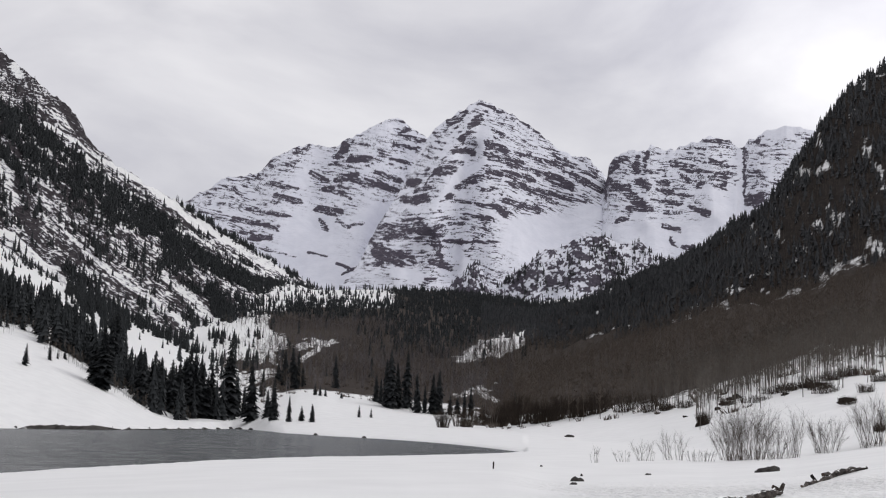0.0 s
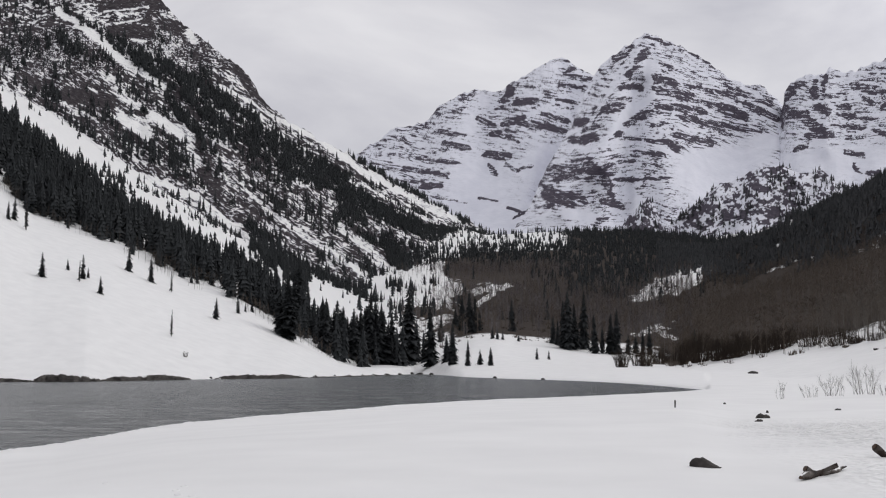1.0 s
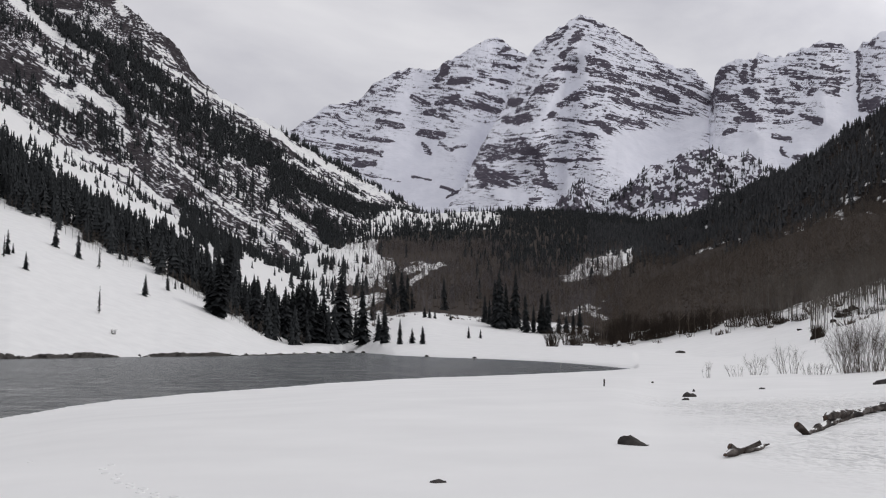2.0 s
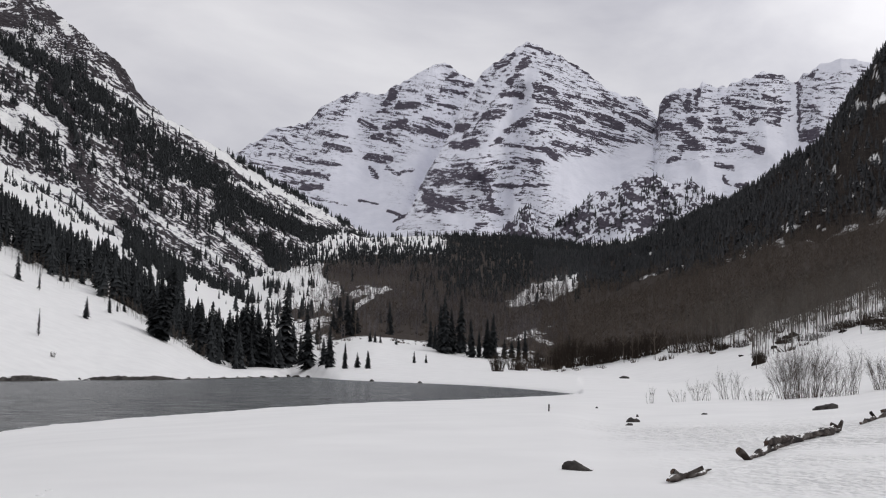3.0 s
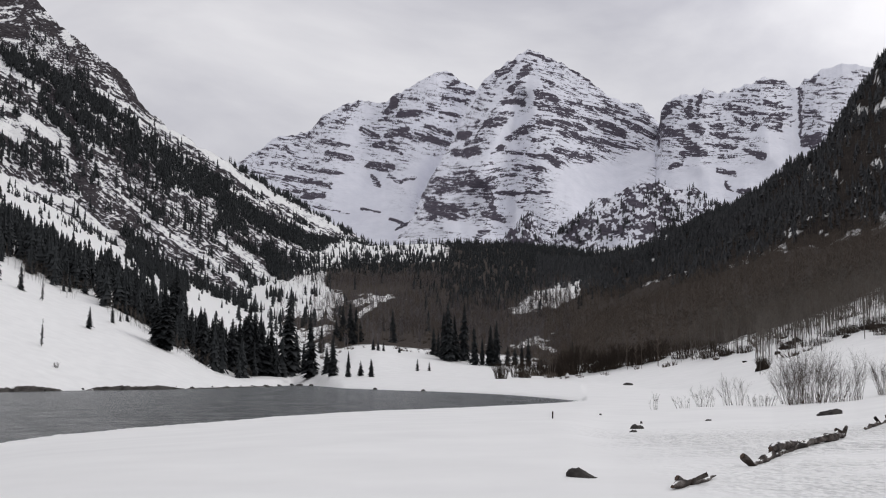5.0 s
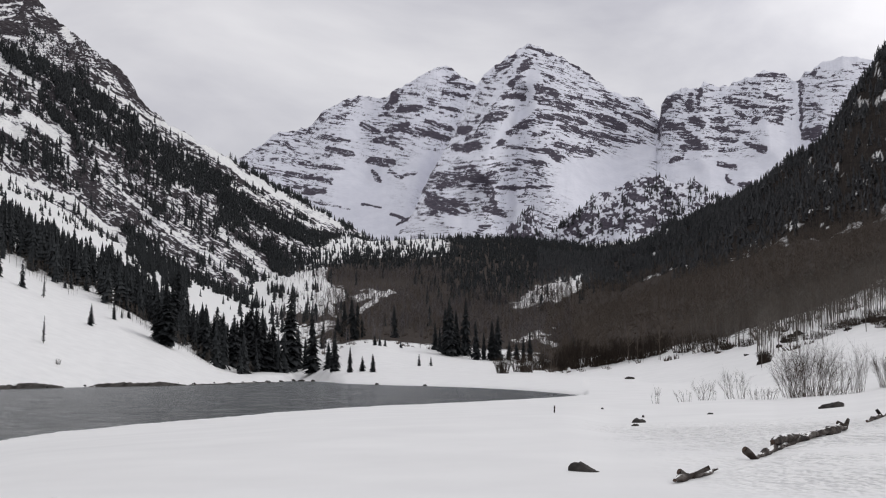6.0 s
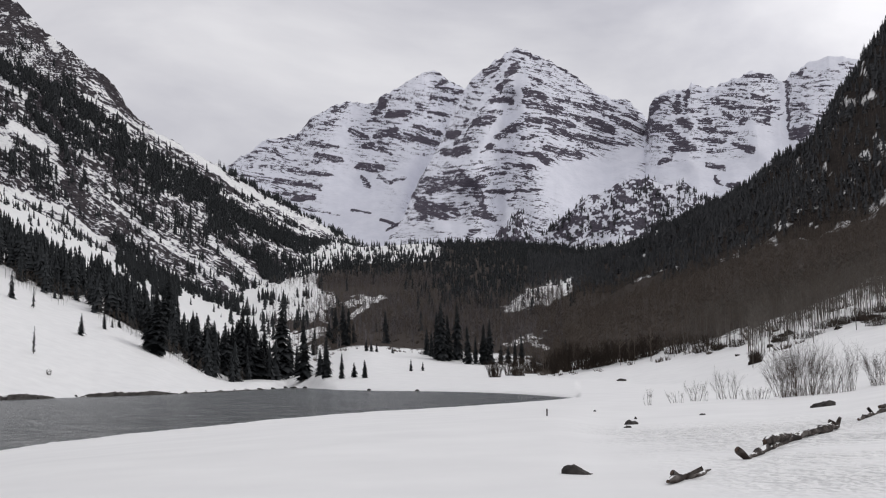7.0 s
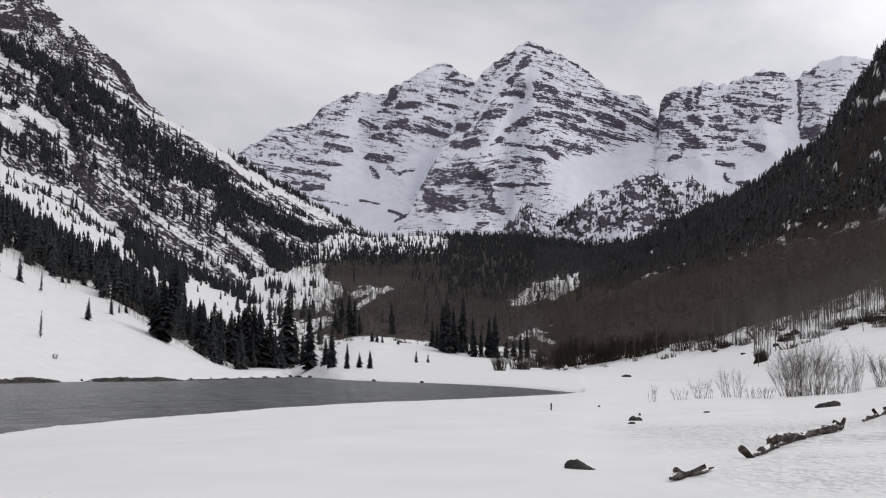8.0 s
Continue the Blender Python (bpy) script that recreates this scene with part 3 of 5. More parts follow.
WEST_ROCK = [
    (-51, 239, -46, 249, 3.4, 0.88), (-43, 235, -24, 238, 2.5, 0.85), (-51, 218, -38, 220, 3.9, 0.88), (-38, 217, 5, 209, 2.5, 0.85), (-76, 222, -60, 215, 2.2, 0.85),
    (-62, 207, -55, 208, 2.5, 0.85), (-50, 205, -40, 200, 1.5, 0.8), (-69, 189, -50, 186, 3.4, 0.85), (-51, 179, -42, 173, 2.0, 0.8), (-66, 179, -60, 171, 2.0, 0.75),
    (-113, 212, -88, 207, 2.2, 0.8), (-107, 200, -87, 195, 2.7, 0.92), (-120, 225, -114, 231, 2.5, 0.9), (-143, 178, -105, 171, 2.5, 0.93), (-143, 167, -116, 164, 1.7, 0.75),
    (-126, 160, -108, 162, 2.2, 0.9),
]
WEST_BANDS = [
    (-132, 187, -95, 182, 1.7, 0.7), (-166, 203, -149, 206, 2.0, 0.6), (-140, 214, -123, 217, 2.0, 0.65), (-94, 239, -80, 245, 2.0, 0.65), (-112, 227, -90, 231, 2.0, 0.6),
    (4, 262, 13, 267, 2.0, 0.85), (3, 260, 26, 255, 1.5, 0.75), (-4, 251, 20, 248, 1.5, 0.75), (-15, 242, 13, 234, 1.7, 0.7), (-19, 235, 8, 229, 1.5, 0.65),
    (-19, 225, 5, 217, 2.0, 0.75), (-76, 150, -60, 147, 1.0, 0.85), (-49, 141, -33, 135, 1.2, 0.9), (-124, 154, -88, 145, 1.0, 0.75), (-43, 131, -28, 140, 1.0, 0.85),
    (-40, 175, -28, 178, 1.2, 0.7),
]
NORTH_ROCK = [
    (46, 273, 59, 282, 3.9, 0.85), (65, 271, 74, 278, 3.9, 0.92), (59, 258, 63, 264, 2.9, 0.92), (51, 248, 71, 246, 2.9, 0.88), (31, 263, 41, 255, 3.9, 0.5),
    (30, 226, 50, 230, 4.4, 0.82), (26, 216, 30, 224, 2.5, 0.8), (12, 216, 21, 218, 2.9, 0.9), (8, 200, 30, 202, 3.9, 0.82), (18, 209, 30, 212, 2.5, 0.75),
    (40, 200, 51, 206, 2.5, 0.92), (57, 215, 75, 222, 3.9, 0.82), (-13, 153, 5, 147, 6.4, 0.97), (-17, 170, 40, 173, 6.9, 0.72), (33, 171, 40, 159, 4.4, 0.9),
    (-26, 164, -18, 160, 2.5, 0.92),
]
NORTH_BANDS = [
    (81, 244, 113, 237, 3.4, 0.82), (84, 230, 122, 223, 3.4, 0.82), (80, 256, 100, 249, 2.9, 0.75), (106, 219, 137, 208, 2.9, 0.8), (88, 199, 98, 190, 2.9, 0.9),
    (98, 203, 129, 195, 3.4, 0.78), (64, 189, 88, 185, 2.0, 0.92), (78, 212, 91, 214, 2.0, 0.7), (137, 227, 158, 218, 4.4, 0.85), (129, 213, 158, 208, 2.5, 0.8),
    (107, 248, 153, 237, 2.2, 0.75), (87, 268, 107, 260, 2.5, 0.62), (107, 281, 135, 262, 2.0, 0.7), (77, 292, 108, 281, 1.5, 0.75), (142, 246, 182, 229, 2.9, 0.72),
    (160, 229, 187, 215, 3.4, 0.8),
]
NORTH_LOW = [
    (2, 153, 20, 145, 2.5, 0.85), (34, 145, 53, 140, 2.9, 0.88), (39, 134, 27, 126, 3.9, 0.66), (45, 164, 91, 164, 1.5, 0.85), (55, 178, 85, 176, 2.0, 0.5),
    (136, 208, 177, 205, 1.7, 0.75), (35, 191, 50, 181, 4.4, 0.5), (4, 183, 30, 181, 2.9, 0.6), (107, 237, 137, 226, 2.5, 0.7), (55, 201, 86, 197, 1.5, 0.75),
    (25, 245, 41, 237, 2.9, 0.5), (41, 240, 58, 236, 2.0, 0.55), (-13, 158, -12, 144, 3.4, 0.97), (40, 158, 43, 145, 2.5, 0.8),
]
NORTH_CHUTE = [
    (80, 239, 58, 224, 3.4, 1), (58, 224, 44, 208, 3.4, 1), (44, 208, 36, 192, 2.5, 0.9), (75, 269, 75, 250, 3.4, 0.9), (75, 250, 80, 239, 2.0, 0.8),
    (55, 269, 40, 241, 2.0, 0.8), (40, 241, 23, 213, 1.7, 0.7), (81, 272, 79, 258, 1.5, 0.8), (62, 274, 59, 266, 1.5, 0.8), (26, 254, 11, 226, 2.0, 0.8),
    (11, 226, -20, 178, 2.0, 0.7), (55, 155, 65, 144, 4.4, 1), (-1, 135, 25, 131, 4.4, 1), (41, 188, 27, 181, 2.0, 0.6),
]
EAST_ROCK = [
    (190, 210, 192, 226, 2.9, 0.92), (190, 230, 201, 239, 2.9, 0.82), (193, 218, 210, 218, 4.4, 0.8), (198, 242, 210, 247, 2.9, 0.85), (218, 236, 221, 248, 2.9, 0.88),
    (228, 240, 228, 252, 2.0, 0.95), (213, 212, 221, 204, 5.4, 0.9), (210, 200, 230, 200, 2.5, 0.92), (219, 225, 229, 220, 3.4, 0.85), (236, 225, 247, 223, 2.2, 0.88),
    (235, 208, 259, 205, 1.5, 0.85), (238, 218, 271, 212, 1.5, 0.8), (268, 203, 284, 196, 2.9, 0.93), (253, 244, 275, 238, 3.4, 0.74), (256, 234, 267, 228, 2.0, 0.8),
    (287, 246, 302, 243, 2.5, 0.88),
]
EAST_BANDS = [
    (278, 223, 307, 224, 3.4, 0.97), (282, 265, 306, 265, 2.0, 0.85), (257, 257, 282, 257, 1.7, 0.6), (264, 238, 310, 235, 2.0, 0.75), (284, 232, 312, 230, 1.5, 0.75),
    (316, 246, 317, 212, 2.9, 0.9), (318, 210, 332, 213, 4.4, 0.9), (324, 241, 333, 235, 3.9, 0.65), (331, 266, 337, 272, 2.0, 0.8), (201, 187, 210, 191, 2.5, 0.8),
    (243, 185, 258, 181, 2.0, 0.8), (249, 174, 256, 166, 1.7, 0.85), (262, 165, 272, 167, 2.2, 0.9), (366, 274, 384, 268, 2.0, 0.55), (317, 268, 319, 249, 2.5, 0.7),
    (235, 195, 257, 196, 1.2, 0.6),
]
EAST_CHUTE = [
    (314, 262, 315, 228, 1.7, 1), (315, 228, 315, 207, 2.5, 1), (188, 234, 185, 211, 2.0, 1), (185, 211, 182, 199, 3.9, 1), (306, 228, 311, 207, 3.9, 0.9),
    (341, 277, 362, 279, 4.9, 1), (362, 279, 385, 280, 2.9, 0.9), (286, 220, 303, 205, 4.9, 1), (234, 257, 251, 249, 2.9, 0.6), (213, 229, 208, 225, 2.0, 0.6),
]
west_crest = line((-260, 150), (-204, 182), (-184, 193), (-159, 210), (-139, 217), (-121, 221), (-111, 232), (-94, 243), (-78, 247), (-60, 248),
                  (-53, 247), (-48, 254), (-25, 265), (-12, 271), (0, 277), (8, 271), (28, 258), (45, 250), (60, 235))
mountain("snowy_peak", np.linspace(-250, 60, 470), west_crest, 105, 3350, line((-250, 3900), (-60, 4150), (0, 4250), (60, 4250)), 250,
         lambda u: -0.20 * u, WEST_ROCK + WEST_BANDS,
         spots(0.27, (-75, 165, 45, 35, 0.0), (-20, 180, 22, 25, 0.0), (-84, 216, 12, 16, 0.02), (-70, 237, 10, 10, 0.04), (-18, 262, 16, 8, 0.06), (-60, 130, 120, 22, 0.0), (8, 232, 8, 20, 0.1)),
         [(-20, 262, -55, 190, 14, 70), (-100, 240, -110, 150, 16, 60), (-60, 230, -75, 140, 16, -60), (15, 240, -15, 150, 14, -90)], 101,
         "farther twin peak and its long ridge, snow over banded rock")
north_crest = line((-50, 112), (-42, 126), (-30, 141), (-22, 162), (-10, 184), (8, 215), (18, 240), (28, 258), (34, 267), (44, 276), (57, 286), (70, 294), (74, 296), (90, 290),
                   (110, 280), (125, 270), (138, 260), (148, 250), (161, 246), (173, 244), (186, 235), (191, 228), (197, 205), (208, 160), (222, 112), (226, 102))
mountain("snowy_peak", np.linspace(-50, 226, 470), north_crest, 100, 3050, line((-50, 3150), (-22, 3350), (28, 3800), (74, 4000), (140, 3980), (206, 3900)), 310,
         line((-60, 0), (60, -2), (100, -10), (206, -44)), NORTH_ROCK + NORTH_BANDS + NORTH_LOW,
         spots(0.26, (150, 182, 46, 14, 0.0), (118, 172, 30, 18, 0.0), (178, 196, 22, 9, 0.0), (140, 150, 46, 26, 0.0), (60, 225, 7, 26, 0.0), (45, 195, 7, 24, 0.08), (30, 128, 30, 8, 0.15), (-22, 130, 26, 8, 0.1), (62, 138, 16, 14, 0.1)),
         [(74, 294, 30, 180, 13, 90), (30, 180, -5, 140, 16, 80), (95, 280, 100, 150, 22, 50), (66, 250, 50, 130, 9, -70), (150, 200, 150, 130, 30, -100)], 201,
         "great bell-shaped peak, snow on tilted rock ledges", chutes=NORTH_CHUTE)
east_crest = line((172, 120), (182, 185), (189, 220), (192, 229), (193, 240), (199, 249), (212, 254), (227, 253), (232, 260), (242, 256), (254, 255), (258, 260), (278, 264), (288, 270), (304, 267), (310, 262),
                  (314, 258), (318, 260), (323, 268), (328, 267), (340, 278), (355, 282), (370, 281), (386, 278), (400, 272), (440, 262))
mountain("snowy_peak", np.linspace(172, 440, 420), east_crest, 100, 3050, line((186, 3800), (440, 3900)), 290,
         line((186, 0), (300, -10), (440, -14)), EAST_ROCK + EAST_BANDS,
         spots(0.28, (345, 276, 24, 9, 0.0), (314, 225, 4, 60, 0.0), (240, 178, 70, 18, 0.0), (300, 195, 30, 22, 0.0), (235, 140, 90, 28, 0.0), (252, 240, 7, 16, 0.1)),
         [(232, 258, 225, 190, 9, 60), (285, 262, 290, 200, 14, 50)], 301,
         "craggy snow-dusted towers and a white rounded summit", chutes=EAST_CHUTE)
foot_crest = line((88, 112), (93, 124), (114, 141), (134, 156), (154, 165), (175, 172), (190, 175), (205, 166), (220, 171), (235, 158), (250, 153), (270, 150), (300, 145), (330, 140))
spur = mountain("foothill", np.linspace(88, 330, 260), foot_crest, 95, 2500, line((88, 2600), (330, 2900)), 110,
         line((88, 0), (330, -20)), [(110, 128, 200, 140, 9, 0.62), (150, 148, 180, 158, 6, 0.6)],
         spots(0.50, (150, 120, 30, 6, 0.15), (225, 150, 20, 12, 0.3)), [(185, 172, 160, 110, 14, 60), (130, 150, 120, 110, 10, 40)], 401, "low rocky spur with snow and scattered spruce", along=(7, 4.5))
knob = mountain("foothill", np.linspace(30, 92, 90), line((30, 100), (40, 112), (55, 128), (66, 142), (74, 147), (80, 138), (86, 122), (92, 105)), 95, 2550, line((30, 2700), (92, 2700)), 70,
         line((30, 0), (92, -6)), [(66, 138, 60, 110, 12, 0.6)], spots(0.58), [], 451, "small craggy buttress at the foot of the peak", along=(6, 4.5))

# the craggy hillside over the lake's left shore
hill = mountain("hillside", np.linspace(-620, -42, 720), crest_v, lambda u: fan_v(u) - 5, lambda u: fan_y(u) - 25, crest_y, 260,
                lambda u, v: -u * (0.62 - 0.55 * step(275, 315, v)), LEFT_ROCK + LEFT_CRAG,
                lambda u, v: 0.54 + 0.30 * fbm(u / 26, (v + 0.6 * u) / 9, 3, 52), [(-330, 300, -200, 110, 14, 25), (-450, 300, -300, 130, 14, 25), (-400, 330, -350, 250, 20, 20)], 601, "",
                M_CRAG, LEFT_CHUTE + LEFT_SNOW, False, (7, 1.7), 16, True, 0.95)
tagged(hill[0], "steep craggy hillside of snow, rock and spruce", "hillside", kind="structure")


# ---- trees ----
def tuft_mesh(parts):
    """Joins lists of (verts, faces) arrays."""
    vs, fs, off = [], [], 0
    for v, f in parts:
        vs.append(v)
        fs.append(f + off)
        off += len(v)
    return np.concatenate(vs), np.concatenate(fs)


def tube(p0, p1, r0, r1, sides=5):
    p0, p1 = np.array(p0, float), np.array(p1, float)
    d = p1 - p0
    d = d / (np.linalg.norm(d) + 1e-9)
    a = np.cross(d, (0, 0, 1) if abs(d[2]) < 0.9 else (1, 0, 0))
    a /= np.linalg.norm(a)
    b = np.cross(d, a)
    t = np.arange(sides) * 2 * np.pi / sides
    ring = np.cos(t)[:, None] * a + np.sin(t)[:, None] * b
    v = np.concatenate([p0 + ring * r0, p1 + ring * r1])
    i = np.arange(sides)
    j = (i + 1) % sides
    return v, np.concatenate([np.stack([i, j, j + sides], -1), np.stack([i, j + sides, i + sides], -1)])


def spruce_arrays(rng, tiers, boughs, slim=0.17, bare=0.06, ragged=0.35):
    """A spruce one metre tall: trunk and crown, each a pair of arrays. Boughs droop, fork and thin towards the top."""
    trunk = tuft_mesh([tube((0, 0, -0.03), (0, 0, 0.55), 0.014, 0.007, 5), tube((0, 0, 0.55), (0, 0, 0.99), 0.007, 0.001, 4)])
    vs, fs = [], []
    for k in range(tiers):
        h = bare + (1 - bare) * (k / tiers) ** 0.92
        reach = slim * (1 - h) ** 0.66 * (0.66 + 0.5 * rng.random()) + 0.008
        n = max(4, round(boughs * (0.5 + 0.5 * (1 - h))))
        for j in range(n):
            a = 2 * np.pi * (j + rng.random() * 0.8) / n + k * 1.3
            r = reach * (1 - ragged * rng.random())
            droop = r * (0.35 + 0.35 * rng.random())
            hh = h + (rng.random() - 0.5) * 0.6 / tiers
            out, side = np.array([np.cos(a), np.sin(a), 0]), np.array([-np.sin(a), np.cos(a), 0])
            w = r * (0.30 + 0.16 * rng.random()) * (6.0 / max(boughs, 5)) ** 0.5
            root = np.array([0, 0, hh + 0.010 + 0.35 * r])
            mid = out * r * 0.55 + np.array([0, 0, hh - droop * 0.25])
            tip = out * r + np.array([0, 0, hh - droop])
            o = len(vs)
            vs += [root, mid + side * w, tip, mid - side * w, mid - np.array([0, 0, 0.35 * w + 0.012])]
            fs += [(o, o + 1, o + 2), (o, o + 2, o + 3), (o, o + 4, o + 1), (o, o + 3, o + 4)]
    return trunk, (np.array(vs), np.array(fs))


def mesh_of(name, verts, faces, mat, smooth=False):
    me = bpy.data.meshes.new(name)
    me.vertices.add(len(verts))
    me.vertices.foreach_set("co", np.asarray(verts, np.float32).ravel())
    faces = np.asarray(faces, np.int32)
    me.loops.add(faces.size)
    me.polygons.add(len(faces))
    me.polygons.foreach_set("loop_start", np.arange(0, faces.size, faces.shape[1], dtype=np.int32))
    me.loops.foreach_set("vertex_index", faces.ravel())
    me.update(calc_edges=True)
    me.validate()
    if smooth:
        me.shade_smooth()
    me.materials.append(mat)
    return me


def scatter(name, kinds, pts, heights, mat, label, category, seed, lean=0.03, widths=(0.8, 1.25)):
    """One object of many small plants: kinds are (verts, faces) one metre tall."""
    rng = np.random.default_rng(seed)
    vs, fs, off = [], [], 0
    which = rng.integers(0, len(kinds), len(pts))
    for i, (v, f) in enumerate(kinds):
        idx = np.nonzero(which == i)[0]
        if not len(idx):
            continue
        a = rng.random(len(idx)) * 2 * np.pi
        h = heights[idx][:, None]
        w = h * rng.uniform(widths[0], widths[1], (len(idx), 1))
        c, s = np.cos(a)[:, None], np.sin(a)[:, None]
        lx, ly = rng.normal(0, lean, (2, len(idx), 1))
        x = (v[:, 0] * c - v[:, 1] * s) * w + v[:, 2] * h * lx
        y = (v[:, 0] * s + v[:, 1] * c) * w + v[:, 2] * h * ly
        z = v[:, 2] * h
        P = np.stack([x, y, z], -1) + pts[idx][:, None, :]
        vs.append(P.reshape(-1, 3))
        fs.append((f[None] + (off + np.arange(len(idx)) * len(v))[:, None, None]).reshape(-1, 3))
        off += P.shape[0] * P.shape[1]
    ob = new(name, mesh_of(name, np.concatenate(vs), np.concatenate(fs), mat))
    return tagged(ob, label, category, kind="stuff")


rng = np.random.default_rng(7)


def far_spruce(rng, slim, tiers=5, boughs=3):
    """A plain spruce for the far slopes, one metre tall: stem and forked skirts of boughs."""
    vs, fs = [], []
    for k in range(tiers):
        h = 0.06 + 0.94 * k / tiers
        r = slim * (1 - h) ** 0.85 * (0.85 + 0.3 * rng.random()) + 0.01
        a0 = rng.random() * 6
        for j in range(boughs):
            a = a0 + j * 2 * np.pi / boughs + rng.normal(0, 0.2)
            rr = r * (0.75 + 0.4 * rng.random())
            o = len(vs)
            tip = np.array([np.cos(a) * rr, np.sin(a) * rr, h - 0.25 * rr])
            side = np.array([-np.sin(a), np.cos(a), 0]) * rr * 2.8 / boughs
            vs += [(0, 0, h + 1.3 / tiers), tip + side - (0, 0, 0.2 * rr), tip, tip - side - (0, 0, 0.2 * rr)]
            fs += [(o, o + 1, o + 2), (o, o + 2, o + 3)]
    crown = (np.array([np.array(v, float) for v in vs]), np.array(fs))
    return tuft_mesh([tube((0, 0, -0.04), (0, 0, 0.9), 0.013, 0.002, 3), crown])


FAR_SPRUCE = [far_spruce(rng, 0.13 + 0.025 * (k % 4)) for k in range(8)]
BELT_SPRUCE = [far_spruce(rng, 0.13 + 0.02 * (k % 4), 10, 4) for k in range(8)]


def bare_tree(rng, branches, twigs, spread=0.20, first=0.40, stout=1.0):
    """A leafless aspen one metre tall: slim stem, rising branches, a haze of twigs."""
    wood = [tube((0, 0, -0.03), (0.008, 0, 0.5), 0.0075 * stout, 0.0055 * stout, 4), tube((0.008, 0, 0.5), (0, 0.01, 0.97), 0.0055 * stout, 0.0015 * stout, 3)]
    vs, fs = [], []
    def sliver(q, d, w):
        n = np.cross(d, rng.normal(0, 1, 3))
        n = n / np.linalg.norm(n) * w * stout
        o = len(vs)
        vs.extend([q - n, q + n, q + d])
        fs.append((o, o + 1, o + 2))
    for k in range(branches):
        h = first + (0.93 - first) * (k + rng.random()) / branches
        a = rng.random() * 2 * np.pi
        r = spread * (1.05 - h) ** 0.5 * (0.6 + 0.5 * rng.random())
        d = np.array([np.cos(a) * r, np.sin(a) * r, min(r * (0.8 + 0.5 * rng.random()), 0.99 - h)])
        sliver(np.array([0, 0, h]), d, 0.0055)
        for j in range(twigs):
            t = 0.25 + 0.75 * rng.random()
            e = rng.normal(0, 1, 3) * (1, 1, 0.5) + (0, 0, 0.9)
            sliver(np.array([0, 0, h]) + d * t, e / np.linalg.norm(e) * (0.05 + 0.10 * rng.random()), 0.0048)
    return tuft_mesh(wood), (np.array(vs), np.array(fs))


FAR_ASPEN = [tuft_mesh(bare_tree(rng, 7, 4)) for k in range(6)]
THIN_ASPEN = [tuft_mesh(bare_tree(rng, 7, 4, 0.26, 0.30)) for k in range(6)]
STOUT_ASPEN = [tuft_mesh(bare_tree(rng, 8, 4, 0.22, 0.30, 1.9)) for k in range(6)]
HAZY_ASPEN = [tuft_mesh(bare_tree(rng, 9, 6, 0.24, 0.36)) for k in range(6)]


def sow(n, u0, u1, y0, y1, keep, seed):
    """Random footholds on the land: uniform over the plan, thinned by keep(u, v, x, y)."""
    g = np.random.default_rng(seed)
    y = np.sqrt(g.uniform(y0 ** 2, y1 ** 2, n))
    u = g.uniform(u0, u1, n)
    z = land(u, y)
    v = (z - EYE) / y * 1000
    x = u * y / 1000
    ok = g.random(n) < keep(u, v, x, y)
    return np.stack([x, y, z - 0.15], -1)[ok]


def hill_heights(pts, lo, hi, seed):
    g = np.random.default_rng(seed)
    return lo + (hi - lo) * g.random(len(pts)) ** 1.3


LEFT_FOOT = [
    (-286, 128, -254, 102, 3.4, 0.7), (-254, 99, -176, 62, 2.0, 0.95), (-202, 101, -168, 79, 2.0, 0.6), (-168, 79, -127, 64, 2.0, 0.6), (-191, 67, -150, 54, 2.0, 0.8),
    (-161, 112, -139, 84, 5.4, 1), (-125, 90, -117, 74, 2.5, 0.9), (-105, 99, -99, 79, 2.0, 0.6), (-181, 116, -161, 106, 2.9, 0.6), (-277, 107, -233, 76, 6.4, 0.8),
    (-135, 105, -127, 85, 2.0, 0.7), (-150, 52, -75, 42, 2.9, 0.35),
]
left_foot = strokes(LEFT_FOOT)
LEFT_WOOD = [
    (-419, 305, -372, 282, 4.9, 0.95), (-396, 285, -363, 261, 4.4, 0.8), (-369, 280, -339, 263, 6.4, 1), (-342, 265, -308, 243, 6.4, 1), (-357, 240, -334, 217, 5.4, 1),
    (-347, 254, -307, 221, 5.9, 0.95), (-309, 243, -281, 224, 5.9, 0.95), (-308, 220, -280, 203, 7.3, 1), (-282, 219, -254, 202, 6.9, 1), (-282, 203, -243, 183, 7.3, 1),
    (-255, 202, -222, 183, 6.9, 1), (-244, 178, -201, 165, 7.3, 1), (-222, 186, -196, 172, 4.4, 0.95), (-202, 163, -170, 146, 5.4, 1), (-180, 149, -139, 130, 5.4, 1),
    (-140, 130, -97, 114, 5.9, 1),
]
LEFT_SPURS = [
    (-467, 252, -417, 240, 3.4, 0.6), (-472, 231, -443, 217, 2.9, 0.9), (-443, 217, -415, 200, 2.5, 0.8), (-495, 258, -465, 236, 3.4, 0.8), (-411, 211, -340, 206, 3.9, 0.7),
    (-404, 200, -344, 185, 5.9, 0.6), (-361, 180, -338, 167, 3.9, 0.5), (-498, 211, -458, 193, 1.7, 0.9), (-458, 193, -401, 169, 2.0, 0.8), (-319, 211, -286, 189, 3.4, 0.5),
    (-275, 184, -253, 163, 3.9, 0.6), (-255, 173, -243, 142, 3.9, 0.8), (-265, 152, -243, 126, 3.9, 0.6), (-201, 136, -180, 115, 4.4, 0.9), (-233, 147, -222, 126, 3.4, 0.6),
    (-469, 302, -418, 284, 5.9, 0.5),
]
